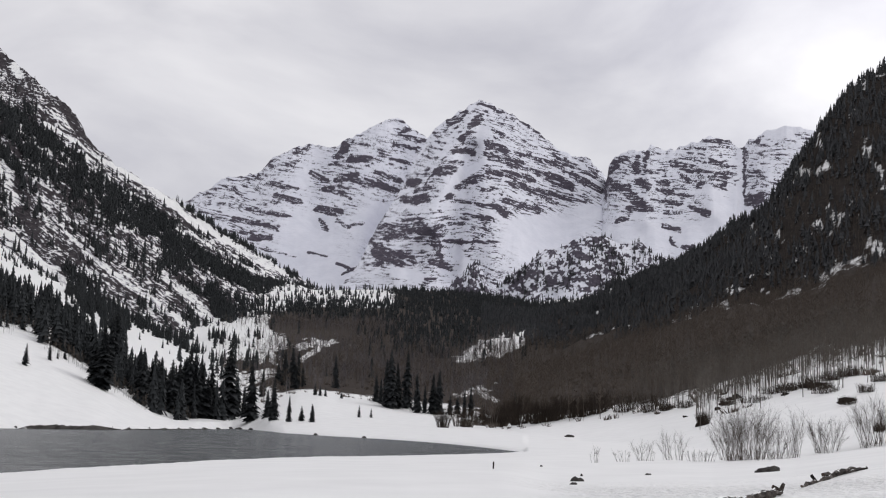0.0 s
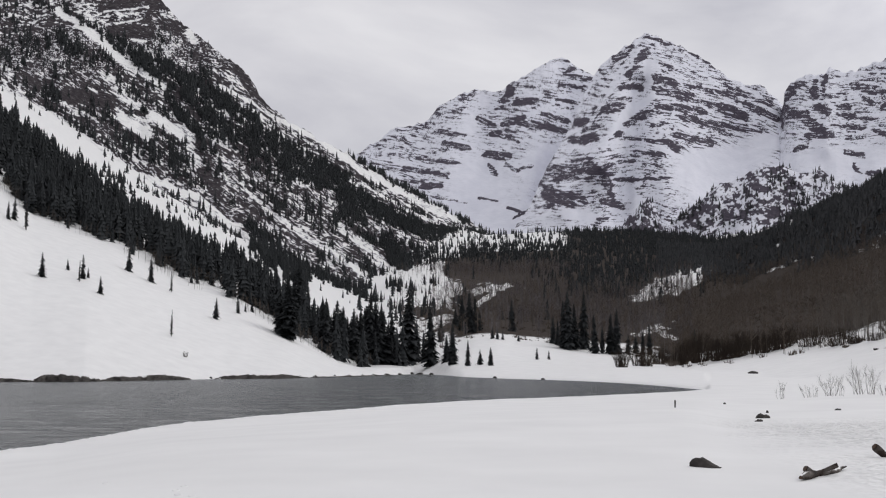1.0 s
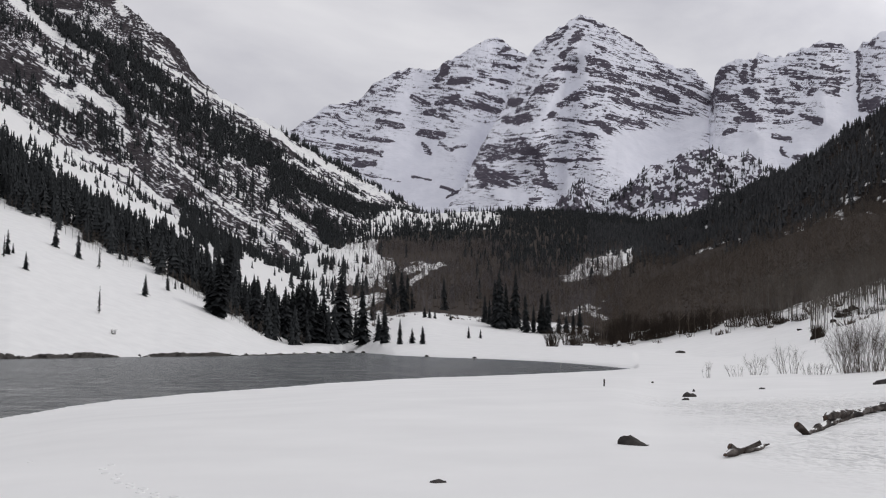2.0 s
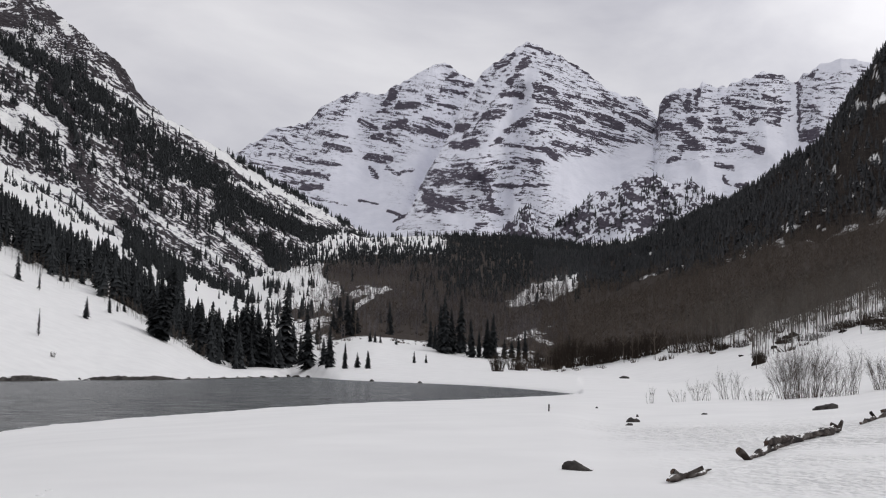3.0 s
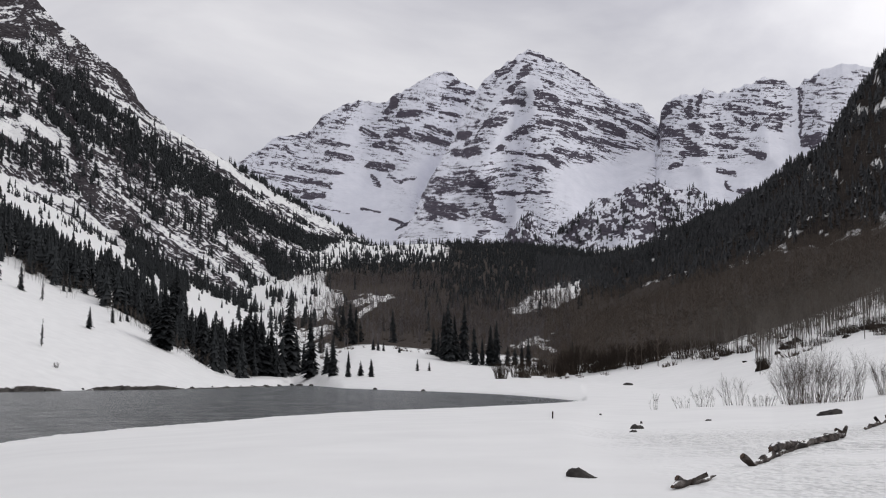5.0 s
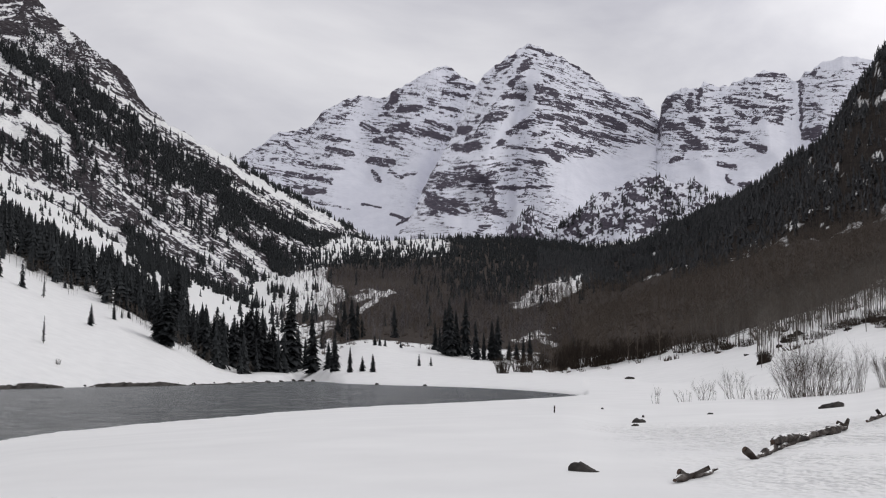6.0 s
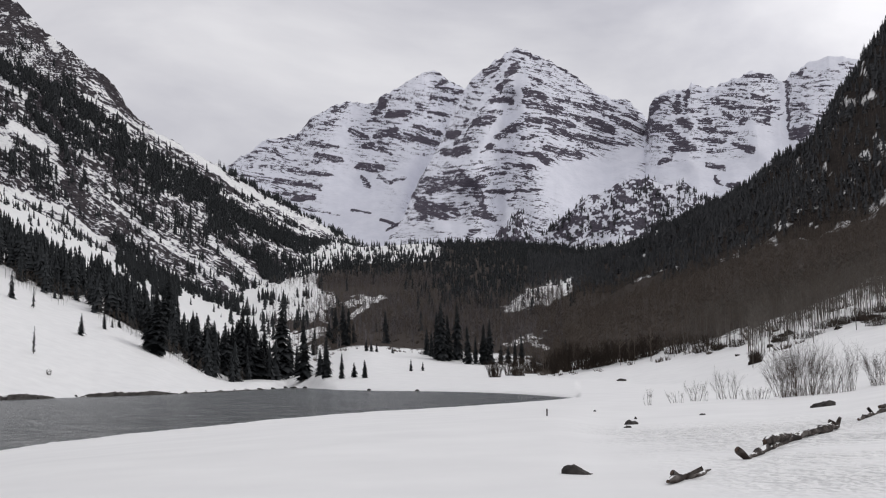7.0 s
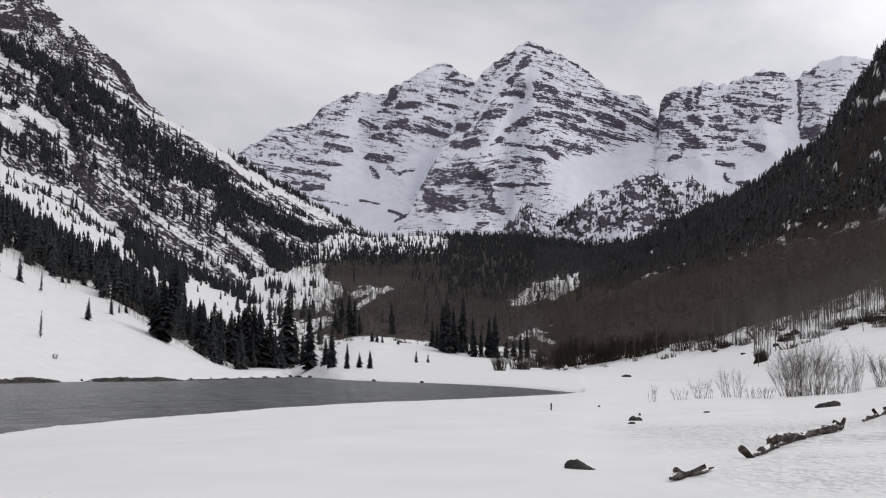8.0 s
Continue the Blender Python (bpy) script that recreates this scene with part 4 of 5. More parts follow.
LEFT_WOOD_MORE = [
    (-202, 152, -180, 132, 6.4, 0.95), (-97, 116, -47, 103, 6.9, 1), (-239, 218, -202, 198, 1.2, 0.7), (-202, 196, -160, 176, 2.0, 0.85), (-156, 171, -117, 150, 2.7, 0.9),
    (-470, 341, -435, 316, 3.4, 0.9), (-435, 316, -410, 301, 3.9, 0.95), (-369, 267, -357, 239, 3.4, 0.9), (-120, 150, -84, 130, 2.5, 0.8), (-192, 174, -182, 162, 2.9, 0.7),
    (-171, 157, -120, 136, 1.2, 0.6), (-120, 127, -74, 120, 2.5, 0.8),
]
LEFT_BARE = [
    (-448, 345, -354, 331, 18.6, 1), (-365, 321, -340, 301, 12.7, 1), (-332, 298, -299, 270, 12.7, 1), (-299, 270, -272, 240, 7.8, 1), (-312, 260, -271, 235, 4.4, 1),
    (-271, 237, -245, 220, 3.4, 1),
]
FAN_ROWS = [
    (-527, 234, -498, 211, 1.5, 0.5), (-497, 210, -458, 192, 1.5, 0.9), (-458, 192, -401, 169, 2.0, 0.9), (-401, 168, -361, 155, 1.2, 0.4), (-360, 145, -280, 115, 2.5, 0.3),
    (-296, 128, -269, 107, 2.5, 0.5),
]
left_bare, fan_rows = strokes(LEFT_BARE), strokes(FAN_ROWS)
left_wood, left_more, left_spurs = strokes(LEFT_WOOD), strokes(LEFT_WOOD_MORE), strokes(LEFT_SPURS)


def sow_on(face, keep, seed, per=24.0):
    """Footholds over a mountain face: each grid point is taken with the chance that its own patch of ground gives it."""
    _, U, V, Y = face
    g = np.random.default_rng(seed)
    X, Z = U * Y / 1000, rise(V, Y)
    patch = np.clip(np.abs(np.gradient(Y, axis=0)) * np.abs(np.gradient(X, axis=1)), 1.5, 4.6)
    take = g.random(U.shape) < np.clip(keep(U, V, X, Y) * patch / per, 0, 1)
    return np.stack([X, Y, Z - 0.2], -1)[take]


def left_keep(u, v, x, y):
    uu, vv = u + fbm(u / 9, v / 9, 2, 60) * 3, v + fbm(u / 7, v / 7, 2, 65) * 3
    clump = fbm(u / 11, (v + 0.6 * u) / 5, 3, 61)
    k = np.maximum(left_spurs(uu, vv), 1.4 * left_foot(uu, vv)) * np.where(clump > -0.25, 1.6, 0.4)
    loose = np.where(clump > 0.12, 0.5, 0.04)
    off = (1 - 0.96 * np.maximum(left_chute(u, v), left_chute(u, v + 4))) * (1 - 0.9 * (left_rock(u, v) > 0.8))
    return np.maximum(k, loose) * off * (1 - 0.97 * left_bare(u, v))


pts = sow_on(hill, left_keep, 71, 28.0)
up = np.clip((pts[:, 1] - 900) / 700, 0, 1)
scatter("spruce_forest", FAR_SPRUCE, pts, hill_heights(pts, 5, 14, 72) * (1 + 0.25 * up), M_NEEDLE, "dark spruce scattered over the snowy rock slope", "forest", 73, 0.03, (0.7, 1.2))


def band_keep(u, v, x, y):
    """The unbroken belts of spruce that run down the hillside between the snow gullies."""
    uu, vv = u + fbm(u / 6, v / 6, 3, 60) * 2.2, v + 4.0 + fbm(u / 5, v / 5, 3, 65) * 2.2
    belt = np.maximum(left_wood(uu, vv), left_more(uu, vv) * 0.8)
    return belt * step(0.3, 0.75, belt) * np.where(fbm(u / 6, (v + 0.6 * u) / 2.4, 3, 66) > -0.42, 1.0, 0.10) * (1 - 0.93 * np.maximum(left_chute(u, v), left_chute(u, v + 4))) * (1 - left_bare(u, v))


pts = sow_on(hill, band_keep, 77, 9.0)
up = np.clip((pts[:, 1] - 1000) / 900, 0, 1)
scatter("spruce_forest", FAR_SPRUCE, pts, hill_heights(pts, 6, 11, 78) * (0.9 + 0.45 * up), M_NEEDLE, "dense belts of dark spruce between snow gullies", "forest", 79, 0.03, (0.9, 1.5))


def fan_keep(u, v, x, y):
    s = (y - left_foot_y(u)) / (fan_y(u) - left_foot_y(u))
    return np.where((u < -140) & (s > 0.3) & (s < 1.0), 0.012 + 0.05 * (s > 0.85) + fan_rows(u, v + 1.5), 0)


sparse = sow(9000, -600, -140, 560, 1250, fan_keep, 74)
scatter("spruce_forest", FAR_SPRUCE, sparse, hill_heights(sparse, 3, 9, 75), M_NEEDLE, "small spruce dotted over an open snow fan", "forest", 76)


def strip_keep(u, v, x, y):
    d = y - left_foot_y(u) - 12 * fbm(u / 9, y * 0, 2, 84)
    deep = line((-620, 330), (-527, 290), (-480, 240), (-430, 190), (-400, 170), (-300, 150), (-240, 110), (-200, 60), (-150, 40))(u)
    return np.where(u < -140, step(-6, 12, d) * (1 - step(deep * 0.6, deep, d)) * np.where(fbm(x / 16, y / 22, 2, 85) > -0.25, 0.9, 0.15), 0)


pts = sow(13000, -620, -140, 400, 820, strip_keep, 81)
scatter("spruce_forest", BELT_SPRUCE, pts, hill_heights(pts, 5, 18, 82), M_NEEDLE, "belt of dark spruce across the snow slope", "forest", 83, 0.03, (0.8, 1.4))


# the spruce belt widens and breaks into clumps towards the valley


def lower_keep(u, v, x, y):
    uu, vv = u + 2 * fbm(u / 7, v / 7, 2, 88), v + 1.5 + 1.5 * fbm(u / 6, v / 6, 2, 87)
    return left_foot(uu, vv) * np.where(fbm(x / 14, y / 20, 2, 86) > -0.1, 0.22, 0.06)


pts = sow(16000, -330, -110, 430, 1300, lower_keep, 151)
scatter("spruce_forest", BELT_SPRUCE, pts, hill_heights(pts, 6, 15, 152), M_NEEDLE, "clumps of dark spruce on the lower snow slope", "forest", 153, 0.03, (0.8, 1.3))


def valley_keep(u, v, x, y):
    cl = fbm(x / 120, y / 160, 3, 91)
    far = step(88, 96, v + 4 * fbm(x / 80, y / 80, 2, 99)) * np.where(u > 5, 0.95, np.where(v < 107 + 3 * fbm(x / 50, y / 50, 2, 90), 0.95, 0.22))
    mid = (y > 620) * (v < 92) * np.where(cl > 0.25, 0.07, 0.012) + (y > 600) * 0.55 * step(52, 62, v + 5 * fbm(x / 60, y / 60, 2, 89)) * np.exp(-((u - 38) / 46) ** 4) + (u < -90) * 0.02
    gap = 1 - 0.82 * clearing(u, v)
    gap = gap * (1 - 0.93 * glade(u, v))
    off_brown = (u < 60) | (v > brown_v(u) + 3)
    return np.where((u > -190) & (u < 240) & off_brown, np.maximum(far * 0.7, mid) * gap, 0)


pts = sow(15000, -190, 240, 620, 2650, valley_keep, 92)
scatter("spruce_forest", FAR_SPRUCE, pts, hill_heights(pts, 8, 16, 93), M_NEEDLE, "dense dark spruce wood on the valley moraine", "forest", 94)


def upper_part(u, y):
    return (y - brown_y(u)) / (rcrest_y(u) - brown_y(u))


def right_keep(u, v, x, y):
    s = upper_part(u, y)
    cl = fbm(x / 40, y / 60, 3, 95)
    edge = line((90, 0.10), (230, 0.08), (330, 0.14), (600, 0.16))(u)
    fill = np.where(cl > -0.35, 0.95, 0.5) * (1 - step(250, 330, u) * step(0.92, 0.80, s) * np.where(cl > 0.1, 0.25, 0.72))
    return np.where((u > 80) & (s < 1.005), step(edge - 0.12, edge + 0.1, s + 0.1 * cl) * fill * (1 - 0.85 * clearing(u, v)) * (1 - 0.93 * glade(u, v + 3)) * (1 - 0.8 * right_ledge(u, v)), 0)


pts = sow(29000, 80, 560, 850, 2050, right_keep, 96)
scatter("spruce_forest", FAR_SPRUCE, pts, hill_heights(pts, 8, 17, 97), M_HAZE_NEEDLE, "dark spruce on the steep shaded hillside", "forest", 98)


def upper_keep(u, v, x, y):
    s = upper_part(u, y)
    return np.where((u > 235) & (s < 0.93), step(-0.02, 0.04, s) * step(235, 330, u) * 0.8 * (1 - right_ledge(u, v)), 0)


pts = sow(10000, 235, 560, 850, 1600, upper_keep, 161)
scatter("aspen_wood", THIN_ASPEN, pts, hill_heights(pts, 7, 11, 162), M_TWIG, "leafless brown wood thinning out up the steep hillside", "forest", 163)


spur_wood = strokes([(185, 160, 205, 140, 9, 0.9), (225, 165, 240, 145, 7, 0.6), (95, 128, 115, 140, 5, 0.9), (190, 125, 230, 125, 8, 0.9)])


def spur_keep(u, v, x, y):
    """Spruce on the low spur under the towers."""
    return np.maximum(np.where(fbm(u / 8, v / 9, 3, 132) > 0.15, 0.55, 0.08), spur_wood(u, v))


pts = np.concatenate([sow_on(spur, spur_keep, 131, 60), sow_on(knob, spur_keep, 135, 60)])
scatter("spruce_forest", FAR_SPRUCE, pts, hill_heights(pts, 8, 18, 133), M_HAZE_NEEDLE, "spruce scattered on a rocky spur", "forest", 134)


def brown_keep(u, v, x, y):
    wy, by = wood_y(u), brown_y(u)
    s = (y - wy) / (by - wy)
    lo = -0.03 + 0.04 * fbm(x / 12, y / 20, 2, 108)
    return np.where(u > 62, step(70, 112, u + 14 * fbm(x / 14, y / 26, 3, 110)) * step(lo, lo + 0.06, s) * (1 - step(1.05, 1.25, s)) * np.where(s < 0.10, 0.75, 1.0) * (1 - clearing(u, v)), 0)


pts = sow(11500, 62, 560, 290, 1550, brown_keep, 101)
scatter("aspen_wood", HAZY_ASPEN, pts, hill_heights(pts, 9, 14, 102), M_TWIG, "leafless brown aspen wood on the hillside", "forest", 103)


def edge_keep(u, v, x, y):
    s = (y - wood_y(u)) / (brown_y(u) - wood_y(u))
    return np.where(u > 90, step(190, 270, u) * step(-0.03, 0.0, s + 0.02 * fbm(x / 10, y / 15, 2, 119)) * (1 - step(0.10, 0.20, s)) + (u > 270) * 0.9 * step(-0.20, -0.02, s) * (s < 0), 0)


pts = sow(7500, 90, 560, 215, 620, edge_keep, 120)
scatter("aspen_wood", FAR_ASPEN, pts, hill_heights(pts, 8, 13, 121), M_ASPEN, "pale leafless aspen trunks at the foot of the hillside wood", "forest", 122)


def mid_keep(u, v, x, y):
    return np.where((u > -150) & (u < 110), (0.12 + 0.88 * step(-125, -88, u + 14 * fbm(x / 30, y / 60, 3, 69))) * step(560, 610, y + 20 * fbm(u / 9, y * 0, 2, 109)) * np.where(fbm(x / 70, y / 90, 3, 104) > -0.2, 0.9, 0.2) * (1 - step(84, 94, v)) * (1 - 0.7 * step(60, 70, v) * np.exp(-((u - 38) / 46) ** 4)), 0)


pts = sow(6500, -150, 110, 470, 1750, mid_keep, 164)
scatter("aspen_wood", STOUT_ASPEN, pts, hill_heights(pts, 7, 13, 165), M_GREY, "pale leafless aspens standing in the valley wood", "forest", 166)
pts = sow(5600, -150, 110, 470, 1600, mid_keep, 105)
scatter("aspen_wood", HAZY_ASPEN, pts, hill_heights(pts, 7, 13, 106), M_TWIG, "grey leafless aspen wood on the valley floor", "forest", 107)


def bush_arrays(rng):
    """A low tangle of bare twigs one metre tall."""
    vs, fs = [], []
    for k in range(16):
        a, r = rng.random() * 6.283, 0.5 * rng.random()
        q = np.array([np.cos(a) * r, np.sin(a) * r, 0])
        d = np.array([np.cos(a) * 0.5 * rng.random(), np.sin(a) * 0.5 * rng.random(), 0.5 + 0.5 * rng.random()])
        n = np.cross(d, rng.normal(0, 1, 3))
        n = n / np.linalg.norm(n) * 0.07
        o = len(vs)
        vs += [q - n, q + n, q + d]
        fs.append((o, o + 1, o + 2))
    return np.array(vs), np.array(fs)


BUSH = [bush_arrays(rng) for k in range(5)]


def under_keep(u, v, x, y):
    s = (y - wood_y(u)) / (brown_y(u) - wood_y(u))
    tang = fbm(x / 14, y / 22, 3, 111)
    right = np.where((u > 270) & (s > -0.15) & (s < 0), np.where(tang > 0.2, 0.8, 0.05), 0) + np.where(u > 62, step(-0.05, 0.02, s) * (1 - step(0.35, 0.5, s)) * np.where(tang > 0.0, 0.9, 0.2), 0)
    mid = np.where((u > -150) & (u < 110) & (y > 570) & (y < 1000), np.where(tang > 0.1, 0.5, 0.1), 0)
    return np.maximum(right, mid)


pts = sow(9500, -150, 560, 235, 1000, under_keep, 112)
scatter("undergrowth", BUSH, pts, hill_heights(pts, 0.8, 2.6, 113), M_TWIG, "brown leafless undergrowth among the trunks", "undergrowth", 114, 0.05, (1.0, 1.8))


def slope_shrubs(u, v, x, y):
    d = y - left_foot_y(u)
    return np.where((u < -170) & (d > -22) & (d < 40), 0.6 * (fbm(x / 12, y / 12, 2, 115) > -0.2), 0)


pts = sow(9000, -600, -150, 380, 620, slope_shrubs, 116)
scatter("undergrowth", FAR_ASPEN, pts, hill_heights(pts, 2.5, 6.5, 117), M_TWIG, "bare brown saplings along the foot of the spruce belt", "undergrowth", 118)


# ---- single trees ----
def part(name, mesh, parent, label=""):
    ob = new(name, mesh)
    ob.parent = parent
    if label:
        ob["label"] = label
    return ob


def spruce_kind(seed, tiers, boughs, slim, bare, ragged, label):
    """One spruce a metre tall, to be copied: trunk and crown under an Empty at its foot."""
    g = np.random.default_rng(seed)
    trunk, crown = spruce_arrays(g, tiers, boughs, slim, bare, ragged)
    root = new("spruce")
    part("trunk", mesh_of("trunk", *trunk, M_BARK), root)
    part("crown", mesh_of("crown", *crown, M_NEEDLE), root)
    return tagged(root, label, "tree", "spruces by the lake")


KINDS = {
    "tall": [spruce_kind(s, 34, 12, 0.15, 0.04, 0.58, "tall dark green spruce standing in snow") for s in (1, 2, 3, 4)],
    "young": [spruce_kind(s, 18, 9, 0.20, 0.03, 0.5, "small spruce alone on the open snow slope") for s in (5, 6, 7)],
    "thin": [spruce_kind(s, 20, 7, 0.10, 0.12, 0.6, "thin ragged spruce with a bare top in the snow") for s in (8, 9)],
}
used = set()


def plant(kind, u, v, top, i, wide=1.0):
    """A spruce at bearing u, foot at rise v, tip at rise top."""
    x, y, z = seat(u, v)
    h = (top - v) * y / 1000
    proto = KINDS[kind][i % len(KINDS[kind])]
    turn = (i * 2.399) % 6.283
    m = Matrix.LocRotScale((x, y, z - 0.1), Euler((0.02 * math.sin(i), 0.02 * math.cos(i * 1.7), turn)), (h * wide, h * wide, h))
    if proto in used:
        c = copy_thing(proto, Matrix.Identity(4))
        c.matrix_basis = m
    else:
        proto.matrix_basis = m
        used.add(proto)


def aspen_kind(seed, label):
    """One leafless aspen a metre tall: pale trunk, and a crown of branches and twigs."""
    g = np.random.default_rng(seed)
    root = new("aspen")
    stem = tuft_mesh([tube((0, 0, -0.03), (0.008, 0.004, 0.35), 0.0085, 0.007, 7), tube((0.008, 0.004, 0.35), (0.0, 0.01, 0.68), 0.007, 0.0045, 6), tube((0, 0.01, 0.68), (0.008, 0.012, 0.98), 0.0045, 0.0012, 5)])
    part("trunk", mesh_of("trunk", *stem, M_PALE), root)
    pieces = []
    for k in range(22):
        h = 0.34 + 0.6 * (k + g.random()) / 22
        a = g.random() * 6.283
        r = 0.20 * (1.06 - h) ** 0.55 * g.uniform(0.6, 1.15)
        p0 = np.array([0.004, 0.006, h])
        p1 = p0 + np.array([np.cos(a) * r, np.sin(a) * r, min(r * g.uniform(0.7, 1.3), 1.0 - h)])
        pieces.append(tube(p0, p1, 0.0022, 0.0008, 3))
        for j in range(6):
            q = p0 + (p1 - p0) * g.uniform(0.3, 1.0)
            d = g.normal(0, 1, 3) * (1, 1, 0.5) + (0, 0, 0.8)
            pieces.append(tube(q, q + d / np.linalg.norm(d) * g.uniform(0.03, 0.09), 0.0011, 0.0005, 3))
    part("crown", mesh_of("crown", *tuft_mesh(pieces), M_TWIG), root)
    return tagged(root, label, "tree", "aspens at the foot of the hillside wood")


M_PALE = plain("pale aspen bark", [(0.3, (0.075, 0.068, 0.060)), (0.55, (0.15, 0.14, 0.125)), (0.75, (0.24, 0.23, 0.21))], 9.0, 0.85, 0, (1, 1, 3))
ASPENS = [aspen_kind(200 + k, "slim leafless aspen with a pale trunk in snow") for k in range(6)]
g = np.random.default_rng(210)
for k in range(230):
    u = g.uniform(205, 470) if k < 100 else g.uniform(280, 470)
    y = float(wood_y(u)) + (g.uniform(-14, 45) if k < 100 else g.uniform(-14 - 100 * float(step(300, 370, u)), 15))
    z = float(land(u, y))
    h = g.uniform(8.5, 13)
    m = Matrix.LocRotScale((u * y / 1000, y, z - 0.1), Euler((g.normal(0, 0.03), g.normal(0, 0.03), g.uniform(0, 6.28))), (h, h, h))
    ob = ASPENS[k] if k < 6 else copy_thing(ASPENS[k % 6], Matrix.Identity(4))
    ob.matrix_basis = m


# bearing, foot and tip of each
SHORE = [
    (-213.8, 12.4, 61.9), (-203.5, 9.9, 59.8), (-196.9, 19.9, 54.2), (-188.1, 5.9, 52.6), (-180.5, 3.9, 51.1), (-172.8, 2.4, 64.1),
    (-166.7, 1.8, 57.5), (-160.2, 1.8, 48.9), (-208.7, 15.9, 47.2), (-221.6, 24.0, 45.2), (-227.8, 29.1, 42.2), (-193.3, 9.9, 45.1),
    (-176.4, 4.9, 55.1), (-152.6, 1.8, 48.9), (-138.9, 1.8, 73.5), (-130.9, 3.8, 41.7), (-118.8, 0.3, 52.2), (-109.7, 21.7, 44.6),
    (-99.7, 1.8, 38.6), (-104.7, 3.8, 28.6), (-124.8, 3.8, 32.2), (-255.2, 29.2, 73.4), (-247.4, 24.6, 82.1), (-242.4, 35.2, 87.1),
    (-236.8, 44.3, 92.2), (-229.7, 52.9, 75.8),
]
GLADE = [
    (-85.8, 0.8, 24.1), (-74.8, 1.7, 15.6), (-65.8, 1.7, 17.6), (-90.7, 31.5, 64.5), (-83.7, 30.0, 67.5), (-79.7, 29.5, 62.4),
    (-75.7, 31.5, 50.4), (-96.7, 34.6, 52.0),
]
MEADOW = [
    (-65.3, 0.9, 16.2), (-64.0, 24.6, 35.0), (-59.5, 24.1, 33.5), (-55.0, 23.6, 32.0), (-46.6, 31.0, 60.8), (-41.1, 22.1, 28.5),
    (-25.2, 6.3, 17.1), (-14.8, 6.3, 14.7), (-10.9, 20.1, 44.9), (-1.9, 16.2, 58.3), (2.0, 14.7, 66.8), (8.0, 14.7, 55.8),
    (15.4, 15.2, 66.8), (25.3, 11.2, 45.9), (31.8, 11.2, 35.9), (38.7, 10.7, 46.9), (43.7, 10.7, 50.8), (54.1, 10.7, 28.5),
    (66.4, 10.2, 31.0), (72.4, 10.2, 36.9), (82.3, 7.3, 22.1), (47.6, -0.6, 10.2), (111.1, 17.1, 33.0), (60.5, 11.2, 28.0),
    (-6.9, 18.6, 40.9),
]
SLOPE = [
    (-355.7, 27.1, 52.2), (-314.3, 42.7, 62.7), (-294.0, 48.2, 66.1), (-480.5, 83.2, 106.9), (-444.4, 77.7, 98.6), (-441.2, 80.8, 103.8),
    (-435.9, 81.8, 91.7), (-423.5, 66.6, 83.7), (-497.5, 126.6, 162.7), (-509.4, 136.3, 157.6), (-397.2, 87.1, 108.5), (-376.1, 77.1, 101.5),
    (-356.7, 67.6, 89.3), (-455.6, 88.7, 99.7), (-515.5, 137.4, 155.0), (-280.9, 49.2, 60.9), (-268.4, 47.6, 55.7), (-287.2, 49.2, 58.4),
    (-457.0, 127.6, 138.2), (-432.2, 120.4, 136.2), (-413.2, 116.5, 132.3),
]
for k, (u, v, top) in enumerate(SHORE):
    plant("tall", u, v, top, k, 1.45 + 0.45 * ((k * 7) % 5) / 4)
    if k < 13:
        plant("tall", u + 3.0, v + 0.8, top - 5 - 4 * (k % 3), k + 2, 1.45)
        plant("tall", u - 2.0, v + 1.6, top - 2 - 5 * (k % 2), k + 5, 1.3)
for k, (u, v, top) in enumerate(GLADE + MEADOW):
    plant("tall" if top - v > 20 else "young", u, v, top, k + 3, (1.2 if top - v > 20 else 1.45) + 0.35 * ((k * 3) % 5) / 4)
for k, (u, v, top) in enumerate(SLOPE):
    plant("thin" if k % 4 == 0 else "young", u, v, top, k // 4 if k % 4 == 0 else k, 1.25)


# ---- rocks, fence logs, post and shrubs on the snow ----
M_STONE = plain("dark wet stone", [(0.3, (0.030, 0.028, 0.027)), (0.7, (0.085, 0.078, 0.072))], 3.0, 0.75, 0.05)
M_WILLOW = plain("bare willow stems", [(0.3, (0.042, 0.033, 0.026)), (0.7, (0.086, 0.068, 0.054))], 2.0, 0.85)
M_BRUSH = plain("dark brown brush", [(0.3, (0.034, 0.027, 0.022)), (0.7, (0.068, 0.054, 0.043))], 2.0, 0.9)
M_CUT = plain("sawn wood", [(0.3, (0.06, 0.042, 0.033)), (0.7, (0.12, 0.088, 0.07))], 8.0, 0.8, 0.01, (1, 1, 1))


